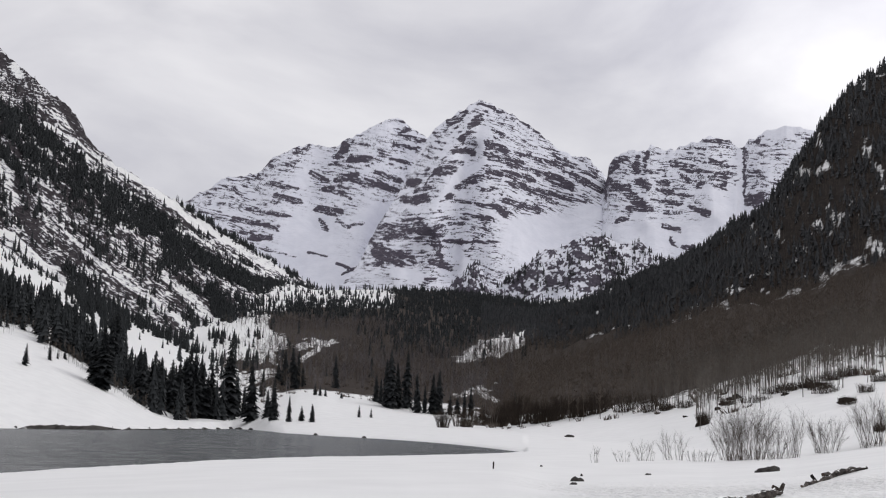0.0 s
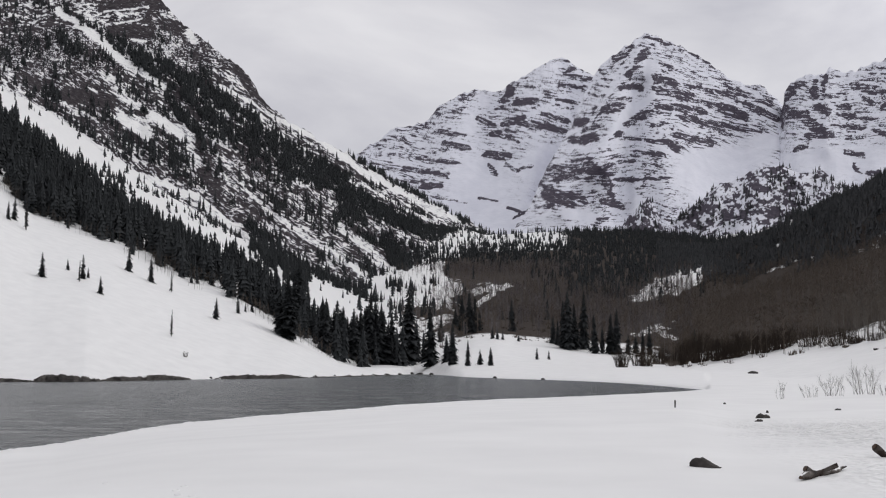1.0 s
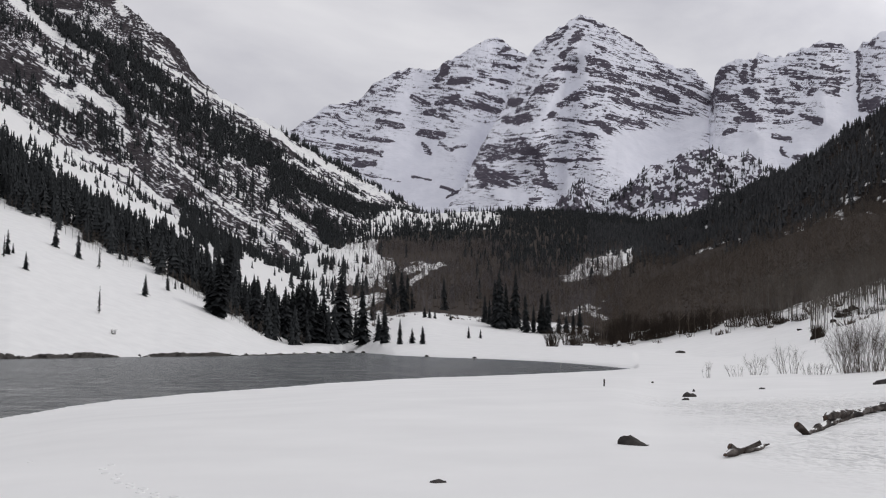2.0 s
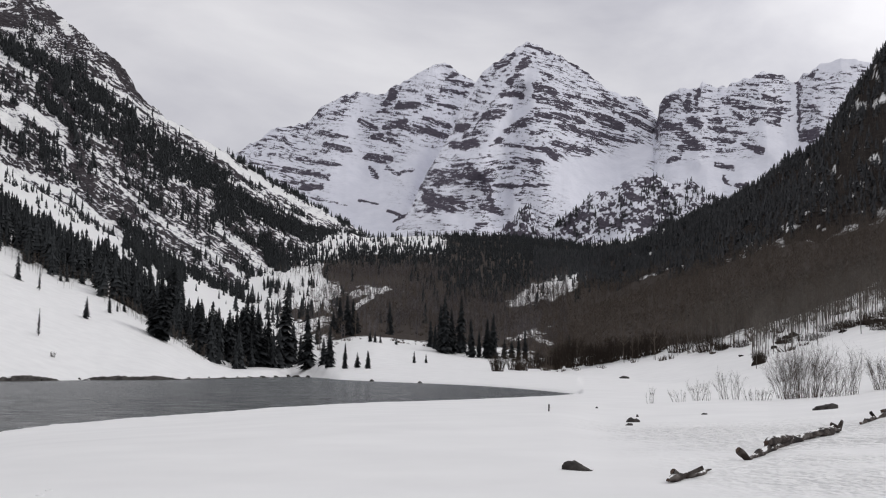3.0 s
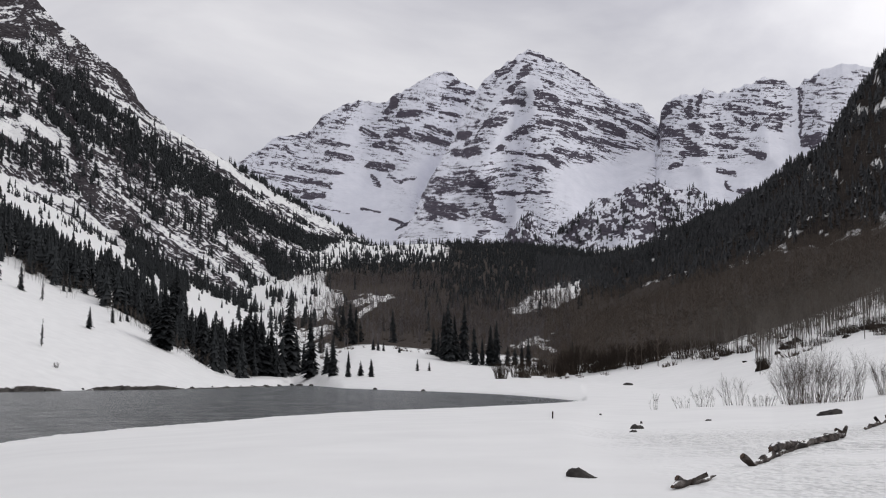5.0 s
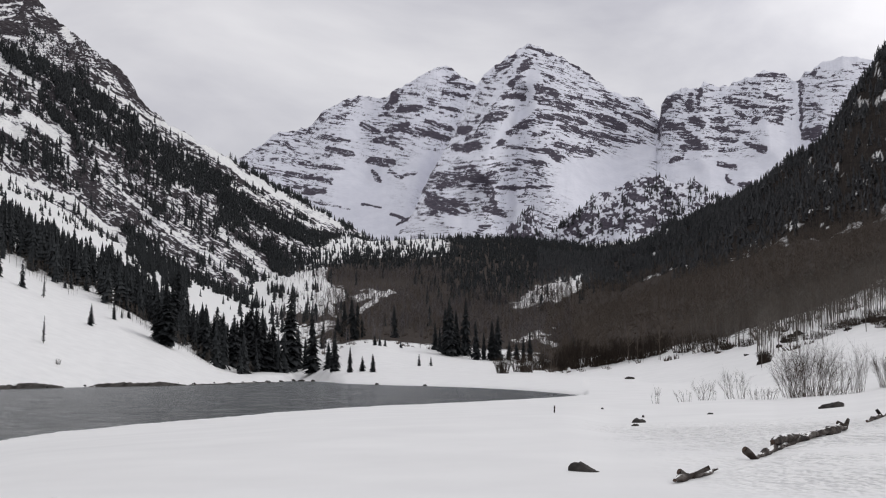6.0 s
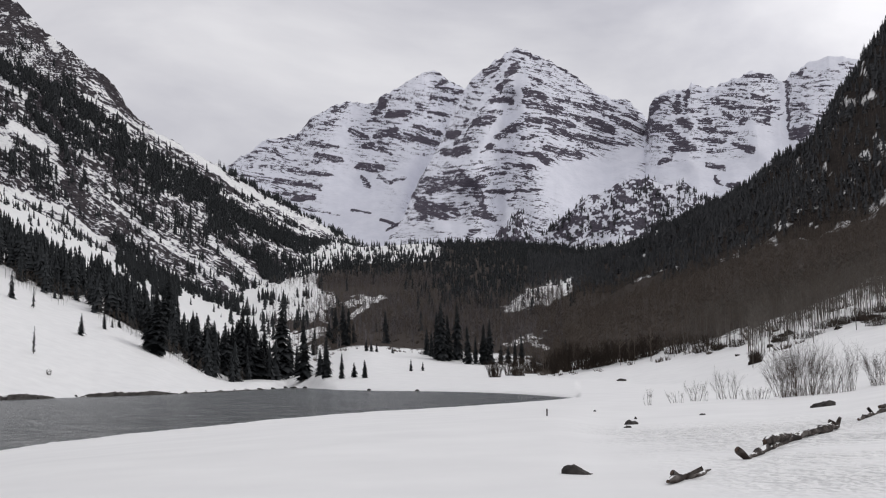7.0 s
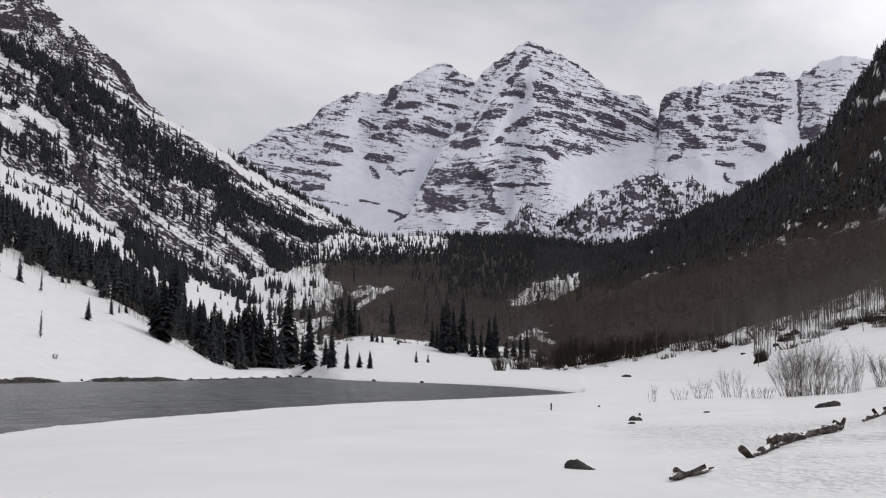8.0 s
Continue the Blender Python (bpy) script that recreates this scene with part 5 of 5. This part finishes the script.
def log_material():
    """Weathered grey bark with brown rot and snow caught on the upper side."""
    m, nt, b = material("weathered log", 0.85, 0.2)
    p = local(nt, (1, 1, 1))
    wood = ramp_of(nt, noise_of(nt, local(nt, (2.2, 2.2, 3.5)), 0.95, 7, 0.6), [(0.38, (0.012, 0.009, 0.008)), (0.50, (0.036, 0.026, 0.021)), (0.57, (0.090, 0.078, 0.070)), (0.74, (0.24, 0.225, 0.21))])
    g = nt.nodes.new("ShaderNodeNewGeometry")
    s = nt.nodes.new("ShaderNodeSeparateXYZ")
    link(nt, g.outputs["Normal"], s.inputs[0])
    up = math_of(nt, "ADD", s.outputs["Z"], math_of(nt, "MULTIPLY", math_of(nt, "SUBTRACT", noise_of(nt, p, 1.7, 6), 0.5), 2.4))
    r = nt.nodes.new("ShaderNodeMapRange")
    r.inputs[1].default_value, r.inputs[2].default_value = 0.80, 0.96
    link(nt, up, r.inputs[0])
    snow = nt.nodes.new("ShaderNodeRGB")
    snow.outputs[0].default_value = (*SNOW_B, 1)
    link(nt, mix_of(nt, r.outputs[0], wood, snow.outputs[0]), b.inputs["Base Color"])
    bump_of(nt, b, noise_of(nt, p, 7.0, 6, 0.65), 0.03)
    return m


M_LOG = log_material()


def stone_mesh(name, seed, size, flat=0.5, mat=None, rough=0.35, wedge=0.0):
    """A weathered stone of that length, depth and height, its foot at z = 0."""
    bm = bmesh.new()
    bmesh.ops.create_icosphere(bm, subdivisions=3, radius=0.5)
    off = Vector((seed * 7.1, seed * 3.3, seed))
    for v in bm.verts:
        d = v.co.normalized()
        k = 1 + rough * noise.fractal(d * 1.5 + off, 1.0, 2.0, 3) + 0.10 * noise.noise(d * 5 + off)
        v.co = Vector((d.x * 0.5 * k * size[0], d.y * 0.5 * k * size[1], max(-0.12, (d.z * 0.5 * k + 0.5 - flat)) * size[2] / max(0.2, 1 - flat)))
        v.co.z *= 1 - wedge * max(-0.3, v.co.x / size[0] + 0.1)
    me = bpy.data.meshes.new(name)
    bm.to_mesh(me)
    bm.free()
    me.materials.append(mat or M_STONE)
    return me


def stone(u, v, width, height, seed, label, flat=0.55, turn=0.0, sink=0.03, depth=0.7, wedge=0.0):
    """A stone at bearing u and rise v; its width and height in thousandths of its distance."""
    x, y, z = seat(u, v)
    w, h = width * y / 1000, height * y / 1000
    ob = new("rock", stone_mesh("rock", seed, (w, w * depth, h), flat, wedge=wedge))
    ob.matrix_basis = pose(x, y, z - sink * h, 0, 0, turn)
    return tagged(ob, label, "rock", "rocks on the snow")


stone(117.5, -84.9, 25, 8.2, 11, "dark angular rock jutting out of the snow", 0.5, wedge=1.6)
stone(166.2, -43.7, 15, 3.9, 12, "flat dark rock half buried in snow", 0.7, sink=0.05)
stone(163.0, -46.6, 6.9, 2.0, 13, "small flat stone beside a larger one", 0.6)
stone(169.8, -39.3, 2.4, 2.0, 14, "tiny dark stone in the snow", 0.5)
stone(228.2, -36.8, 5.9, 1.4, 15, "small flat stone in the open snow", 0.6)
stone(334.5, -31.5, 23, 4.6, 16, "low rounded boulder half buried in snow", 0.74, sink=0.05, wedge=-0.5)
stone(134.4, -32.0, 2.5, 1.5, 17, "tiny dark stone in the snow", 0.5)
stone(158.9, -6.0, 8.9, 2.0, 18, "flat dark stone on the far meadow", 0.6)
stone(-52.0, -118.4, 13.7, 2.8, 19, "small flat stone at the edge of the open snow", 0.6)

# stones along the water's edge
for k, (u, w) in enumerate([(-500, 2.0), (-433, 3.0), (-362, 2.5), (-352, 5.0), (-318, 2.0), (-250, 2.5), (-236, 2.0), (-222, 4.0), (-205, 3.0), (-192, 5.0), (-180, 4.0), (-170, 6.0), (-158, 5.0), (-147, 7.0), (-136, 5.0), (-128, 6.0), (-118, 4.0)]):
    y = float(far_shore(u)) + (k % 3) * 1.2 - 1.0
    s = new("rock", stone_mesh("rock", 40 + k, (w * y / 1000 * 1.3, w * y / 1000, 0.7), 0.55))
    s.matrix_basis = pose(u * y / 1000, y, LAKE - 0.05, 0, 0, k * 50)
    tagged(s, "dark wet stone at the lake edge", "rock", "stones along the lake shore")
for u, v in ((-100, -10.5), (-62, -11.3), (-20, -12.6)):
    stone(u, v + 1.0, 3.5, 1.2, int(60 - u), "dark wet stone at the lake edge", 0.55)


def bank_material():
    m, nt, b = material("eroded bank", 0.9, 0.2)
    p = place(nt)
    soil = ramp_of(nt, noise_of(nt, place(nt, (1, 1, 3)), 0.9, 7, 0.65), [(0.3, (0.035, 0.032, 0.030)), (0.7, (0.14, 0.13, 0.12))])
    g = nt.nodes.new("ShaderNodeNewGeometry")
    s = nt.nodes.new("ShaderNodeSeparateXYZ")
    link(nt, g.outputs["Normal"], s.inputs[0])
    up = math_of(nt, "ADD", s.outputs["Z"], math_of(nt, "MULTIPLY", math_of(nt, "SUBTRACT", noise_of(nt, p, 0.5, 5), 0.5), 1.4))
    r = nt.nodes.new("ShaderNodeMapRange")
    r.inputs[1].default_value, r.inputs[2].default_value = 0.72, 0.90
    link(nt, up, r.inputs[0])
    snow = nt.nodes.new("ShaderNodeRGB")
    snow.outputs[0].default_value = (*SNOW_B, 1)
    link(nt, mix_of(nt, r.outputs[0], soil, snow.outputs[0]), b.inputs["Base Color"])
    bump_of(nt, b, noise_of(nt, p, 1.2, 6, 0.65), 0.3)
    return m


M_BANK = bank_material()


def bank(u0, u1, height, seed):
    """A low cut bank of earth and stone along the far shore."""
    n, k = 40, 7
    u = np.linspace(u0, u1, n)
    y = far_shore(u) + 1.5 * fbm(u / 8, u * 0, 2, seed)
    taper = np.sqrt(np.clip(np.minimum(u - u0, u1 - u) / (0.25 * (u1 - u0)), 0, 1))
    h = 0.85 * height * taper * (0.85 + 0.25 * fbm(u / 14, u * 0 + 3, 3, seed + 1))
    prof = [(-1.6, -0.35), (-1.2, 0.05), (-0.9, 0.45), (-0.5, 0.8), (0.2, 1.0), (1.6, 1.02), (3.2, 0.6)]
    X, Y, Z = (np.zeros((k, n)) for _ in range(3))
    for i, (dy, z) in enumerate(prof):
        Y[i] = y - 2.5 + dy * 0.45 + 0.3 * fbm(u / 2.5, u * 0 + i, 2, seed + 2)
        X[i] = u * Y[i] / 1000
        Z[i] = LAKE + z * h + 0.06 * fbm(u / 1.6, u * 0 + i, 2, seed + 3)
    ob = grid_mesh("shore_bank", X, Y, Z, M_BANK)
    tagged(ob, "dark eroded bank of earth and stone at the lake edge", "bank", "banks along the far shore")


for k, (u0, u1, h) in enumerate([(-600, -482, 1.0), (-486, -420, 1.9), (-424, -335, 1.45), (-316, -226, 1.5), (-236, -150, 0.5)]):
    bank(u0, u1, h, 500 + 10 * k)


# ---- the old log fence, drifted under ----
def log_mesh(points, radii, seed, sides=14, knots=5):
    """A bent, knotty log through the points; returns the bark mesh and the two sawn ends."""
    g = np.random.default_rng(seed)
    pts = np.array(points, float)
    seg = np.concatenate([[0], np.cumsum(np.linalg.norm(np.diff(pts, axis=0), axis=1))])
    n = max(8, int(seg[-1] / 0.07))
    s = np.linspace(0, seg[-1], n)
    P = np.stack([np.interp(s, seg, pts[:, i]) for i in range(3)], -1)
    P[:, 2] += 0.045 * fbm(s / 0.6, s * 0, 4, seed)
    P[:, 1] += 0.05 * fbm(s / 1.1, s * 0 + 2, 3, seed + 3)
    r = np.interp(s, seg, radii) * (1 + 0.14 * fbm(s / 1.3, s * 0 + 5, 3, seed + 1))
    for k in range(knots):
        c = g.uniform(0.1, 0.9) * seg[-1]
        r = r * (1 + 0.22 * np.exp(-((s - c) / 0.2) ** 2))
    T = np.gradient(P, axis=0)
    T /= np.linalg.norm(T, axis=1)[:, None]
    A = np.cross(T, (0, 0, 1.0))
    A /= np.linalg.norm(A, axis=1)[:, None]
    B = np.cross(A, T)
    th = np.arange(sides) * 2 * np.pi / sides
    wob = 1 + 0.34 * fbm(np.cos(th)[None] * 2.2 + s[:, None] * 1.1, np.sin(th)[None] * 2.2 + s[:, None] * 0.5, 4, seed + 2, 0.65)
    R = P[:, None] + (np.cos(th)[None, :, None] * A[:, None] + np.sin(th)[None, :, None] * B[:, None]) * (r[:, None] * wob)[:, :, None]
    i, j = np.meshgrid(np.arange(n - 1), np.arange(sides), indexing="ij")
    a, b = i * sides + j, i * sides + (j + 1) % sides
    quads = np.stack([a, b, b + sides, a + sides], -1).reshape(-1, 4)
    caps = []
    for row, flip in ((0, 1), (n - 1, -1)):
        ring = R[row] * 0.985 + P[row] * 0.015 - T[row] * flip * 0.012
        v = np.concatenate([ring, [P[row] - T[row] * flip * 0.016]])
        f = np.array([(q, (q + 1) % sides, sides)[::flip] for q in range(sides)])
        caps.append((v, f))
    return (R.reshape(-1, 3), quads), caps


def on_snow(u, v, lift=0.0):
    x, y, z = seat(u, v)
    return (x, y, z + lift)


def add_log(parent, name, points, radii, seed, knots=5, label=""):
    bark, caps = log_mesh(points, [r * 0.5 for r in radii], seed, knots=knots)
    ob = part(name, mesh_of(name, *bark, M_LOG, True), parent, label)
    for v, f in caps:
        part("sawn_end", mesh_of("sawn_end", v, f, M_CUT), ob, "brown sawn log end")
    return ob


fence = tagged(new("log_fence"), "old grey log fence drifted under with snow", "fence")
a = [on_snow(u, v, 0.05) for u, v in ((266, -75.7), (278, -70), (289, -65.5), (303, -61), (318, -57.5), (333, -54.5), (347, -51))]
add_log(fence, "rail", a[:3], [0.06, 0.11, 0.14], 1, 6, "weathered grey bottom rail")
add_log(fence, "rail", a[2:5], [0.17, 0.16, 0.10], 2, 6, "rotten dark rail with peeling bark")
add_log(fence, "rail", [on_snow(u, v, 0.09) for u, v in ((307, -60), (320, -57), (334, -54.2), (346, -51.3))], [0.09, 0.16, 0.19, 0.11], 15, 6, "weathered grey rail with snow on top")
b = [on_snow(u, v, 0.17) for u, v in ((281, -68.5), (292, -64.5), (304, -61.5))]
add_log(fence, "rail", b, [0.11, 0.18, 0.08], 3, 5, "rotten brown upper rail")
add_log(fence, "rail", [on_snow(u, v, 0.16) for u, v in ((322, -56.5), (331, -54.5), (340, -52.5))], [0.06, 0.14, 0.09], 16, 4, "short broken length of grey rail")
add_log(fence, "rail", [on_snow(u, v, 0.06) for u, v in ((272, -73.5), (279, -70.5), (284, -67.5))], [0.05, 0.12, 0.10], 17, 3, "short broken length of grey rail")
x, y, z = on_snow(264, -75.7)
add_log(fence, "post", [(x + 0.10, y + 0.1, z - 0.08), (x - 0.04, y, z + 0.08), (x - 0.17, y - 0.05, z + 0.18)], [0.10, 0.10, 0.10], 4, 1, "sawn brown post leaning out of the snow")
x, y, z = on_snow(285, -67)
add_log(fence, "post", [(x + 0.05, y, z), (x - 0.08, y, z + 0.22)], [0.08, 0.075], 5, 1)
x, y, z = on_snow(344, -51)
add_log(fence, "post", [(x - 0.05, y, z + 0.02), (x + 0.03, y, z + 0.13), (x + 0.11, y, z + 0.28)], [0.11, 0.10, 0.07], 6, 1, "dark forked end post")
add_log(fence, "post", [(x + 0.02, y - 0.1, z + 0.05), (x - 0.22, y - 0.1, z + 0.20)], [0.09, 0.08], 7, 1)
fence_far = tagged(new("log_fence"), "next stretch of the old log fence, mostly buried in snow", "fence")
c = [on_snow(u, v, 0.03) for u, v in ((364, -44.5), (375, -40.5), (387, -37), (399, -32.5), (422, -27))]
add_log(fence_far, "rail", c, [0.08, 0.13, 0.15, 0.14, 0.12], 8, 6)
d = [on_snow(u, v, 0.15) for u, v in ((383, -37.8), (398, -33.5), (412, -30))]
add_log(fence_far, "rail", d, [0.11, 0.14, 0.10], 9, 4)
x, y, z = on_snow(377, -40)
add_log(fence_far, "post", [(x, y, z), (x - 0.15, y, z + 0.24)], [0.09, 0.08], 10, 1)
stump = tagged(new("fallen_log"), "short broken log with a sawn end poking out of the snow", "log")
e = [on_snow(u, v, 0.05) for u, v in ((195, -96), (208, -91.5), (223, -89), (233, -86))]
add_log(stump, "trunk", e, [0.05, 0.12, 0.10, 0.02], 11, 5)
x, y, z = on_snow(206, -91.5)
add_log(stump, "branch_stub", [(x + 0.08, y, z + 0.02), (x - 0.05, y, z + 0.07), (x - 0.13, y - 0.03, z + 0.11)], [0.09, 0.09, 0.09], 12, 1, "sawn reddish-brown stub")
add_log(stump, "branch", [(x + 0.1, y + 0.05, z + 0.10), (x + 0.35, y + 0.05, z + 0.16)], [0.05, 0.06], 13, 2)
x, y, z = on_snow(92.7, -34.9)
post = tagged(new("marker_post"), "short dark wooden marker post in the snow by the lake", "post")
add_log(post, "stake", [(x, y, z - 0.1), (x + 0.01, y, z + 0.27)], [0.055, 0.05], 14, 1)


def footprint_mesh(seed):
    """A dent in crusted snow, thirty centimetres long: a trodden hollow inside a low pushed-up rim."""
    g = np.random.default_rng(seed)
    rings = [(0.00, 0.004), (0.55, 0.004), (0.80, 0.010), (1.00, 0.026), (1.22, 0.018), (1.60, -0.012)]
    n = 16
    a = np.arange(n) * 2 * np.pi / n
    vs = []
    for r, z in rings:
        rough = 1 + 0.05 * g.normal(0, 1, n) * (r > 0.7)
        vs.append(np.stack([0.15 * r * np.cos(a) * rough, 0.075 * r * np.sin(a) * rough * (1 - 0.2 * np.cos(a)), z + 0.002 * g.normal(0, 1, n) * (r > 0.7)], -1))
    i, j = np.meshgrid(np.arange(len(rings) - 1), np.arange(n), indexing="ij")
    b, c = i * n + j, i * n + (j + 1) % n
    return mesh_of("footprint", np.concatenate(vs), np.stack([b, c, c + n, b + n], -1).reshape(-1, 4), M_GROUND, True)


PRINTS = [footprint_mesh(k) for k in range(3)]
TRAIL = [(-346.3, -109.7), (-339.1, -105.9), (-344.3, -113.4), (-335.2, -117.5), (-331.7, -114.3), (-332.4, -121.2), (-321.4, -122.2), (-321.1, -125.4), (-310.5, -126.3), (-312.3, -129.0), (-299.5, -130.2), (-281.8, -133.4), (-299.2, -132.6), (-411.4, -104.1)]
for k, (u, v) in enumerate(TRAIL):
    x, y, z = on_snow(u, v)
    ob = new("footprint", PRINTS[k % 3])
    ob.matrix_basis = pose(x, y, z, 0, 0, 100 + 14 * (k % 3)) @ Matrix.Scale(0.5, 4)
    tagged(ob, "small shallow footprint in the crusted snow", "footprint", "trail of footprints")


# ---- shrubs ----
def stem_arrays(g, width, fork=4, thick=0.0035, flare=0.35):
    """One bare stem of a shrub a metre tall, with its side twigs."""
    a = g.random() * 6.283
    r0 = width * 0.36 * np.sqrt(g.random())
    base = np.array([np.cos(a) * r0, np.sin(a) * r0, -0.04])
    h = g.uniform(0.45, 1.0)
    out = np.array([np.cos(a), np.sin(a), 0]) * (min(flare * r0, 0.16) + 0.04) + np.array([*g.normal(0, 0.14, 2), 0])
    p1 = base + out * 0.35 + np.array([*g.normal(0, 0.045, 2), 0.42 * h])
    p2 = base + out * 1.0 + np.array([*g.normal(0, 0.03, 2), h])
    t = thick * g.uniform(0.7, 1.3)
    pieces = [tube(base, p1, t, t * 0.75, 4), tube(p1, p2, t * 0.75, t * 0.25, 3)]
    for j in range(fork):
        s = g.uniform(0.15, 0.95)
        q = p1 + (p2 - p1) * s
        d = (p2 - p1) / np.linalg.norm(p2 - p1) + g.normal(0, 0.55, 3)
        pieces.append(tube(q, q + d / np.linalg.norm(d) * g.uniform(0.10, 0.34) * h, t * 0.45, t * 0.15, 3))
    return tuft_mesh(pieces)


def shrub(u, v, width, height, seed, stems, label, mat=None, thick=0.0025, fork=12, name="willow_shrub", flare=0.35):
    """A leafless many-stemmed shrub; its single stems are parts where they can be told apart."""
    x, y, z = seat(u, v)
    h = height * y / 1000
    g = np.random.default_rng(seed)
    root = tagged(new(name), label, "shrub")
    root.matrix_basis = Matrix.LocRotScale((x, y, z), None, (h, h, h))
    thick = thick * max(1.0, 42 / height) if name == "willow_shrub" else thick
    each = [stem_arrays(g, width / height, fork, thick, flare) for k in range(stems)]
    if stems <= 60:
        for v_, f_ in each:
            part("stem", mesh_of("stem", v_, f_, mat or M_WILLOW), root)
    else:
        tagged(part("crown", mesh_of("crown", *tuft_mesh(each), mat or M_WILLOW), root), kind="stuff")
    return root


shrub(315, -22.0, 50, 48, 1, 150, "large leafless tan willow thicket rising from the snow", fork=17)
shrub(300, -22.5, 20, 36, 21, 40, "leafless willow stems at the edge of a thicket", fork=17)
shrub(340, -20.5, 18, 34, 2, 36, "leafless willow stems beside a thicket")
shrub(357, -19.0, 18, 44, 3, 40, "tall leafless willow in the snow")
shrub(388, -13.5, 30, 30, 4, 70, "rounded leafless tan willow bush", fork=17)
shrub(428, -7.5, 30, 46, 5, 80, "tall dense leafless willow thicket", fork=17)
shrub(455, -5.0, 30, 40, 6, 60, "leafless willow thicket in the snow", fork=17)
shrub(251, -23.5, 30, 26, 7, 34, "spreading leafless willow with bent stems")
shrub(226, -24.8, 22, 20, 8, 24, "small leafless willow in the snow")
shrub(207, -26.0, 20, 11, 9, 14, "low sprawling willow twigs in the snow")
shrub(182, -27.5, 9, 14, 10, 8, "few thin bare twigs in the snow")
shrub(275, -24.3, 34, 12, 11, 40, "low mat of bare willow twigs")
shrub(330, -21.5, 60, 12, 12, 60, "low mat of bare willow twigs under a thicket")
shrub(-342, 8.3, 5, 5.4, 13, 30, "tiny dark bush on the open slope", M_BRUSH, 0.02, 4, "brush")
EDGE = [(116, 3.8, 17, 20), (131, 5.3, 13, 15), (149, 8.3, 15, 17), (164, 11, 15, 15), (184, 15, 15, 16), (208, 17, 22, 14), (66, 0.4, 17, 13), (92, 3.3, 15, 10),
        (48, -0.6, 10, 11), (104, 2.5, 14, 16), (80, 2.0, 12, 10), (232, 18, 18, 12), (172, 12, 12, 13), (140, 6.5, 12, 12)]
for k, (u, v, w, h) in enumerate(EDGE):
    shrub(u, v, 1.4 * w, 1.35 * h, 30 + k, 110, "dense brown leafless bush at the edge of the wood", M_BRUSH, 0.010, 8, "brush")
PATCH = [(277, 7.0, 13, 12), (324, 28, 40, 8), (300, 25, 22, 7), (383, 41, 30, 9), (408, 29, 22, 8), (436, 6, 14, 8), (262, 22, 22, 7), (245, 19, 18, 7), (352, 38, 26, 7), (425, 40, 22, 8), (375, 46, 30, 9), (396, 50, 30, 10), (360, 40, 26, 8), (412, 54, 30, 10), (340, 36, 26, 7), (388, 38, 34, 9), (440, 50, 30, 9)]
for k, (u, v, w, h) in enumerate(PATCH):
    shrub(u, v, w, h, 50 + k, 160, "dark tangled brush patch on the snowy slope", M_BRUSH, 0.016, 6, "brush", 0.0)

M_SOIL = plain("wet dark soil", [(0.3, (0.014, 0.011, 0.010)), (0.7, (0.040, 0.032, 0.027))], 2.5, 0.9, 0.08)


# dark bare earth showing through the snow of the slope
def clod(u, v, width, height, seed, label, turn=0.0):
    x, y, z = seat(u, v)
    w, h = width * y / 1000, height * y / 1000
    ob = new("earth_mound", stone_mesh("earth_mound", seed, (w, w * 0.5, h), 0.55, M_SOIL, 0.6))
    ob.matrix_basis = pose(x, y, z - 0.15 * h, 0, 0, turn)
    tagged(ob, label, "mound", "bare mounds on the slope")


clod(277, 7.0, 11, 7, 84, "dark bare mound of earth and roots in the snow")
for k, (u, v, w, h) in enumerate([(381, 44, 26, 4.5), (408, 31, 20, 4.5), (307, 31, 14, 3.5), (298, 26, 13, 3.0), (291, 21, 9, 2.5), (352, 36, 12, 2.5), (262, 14, 8, 1.5)]):
    clod(u, v, w, h, 90 + k, "low strip of bare dark earth showing through the snow", 10 * k)
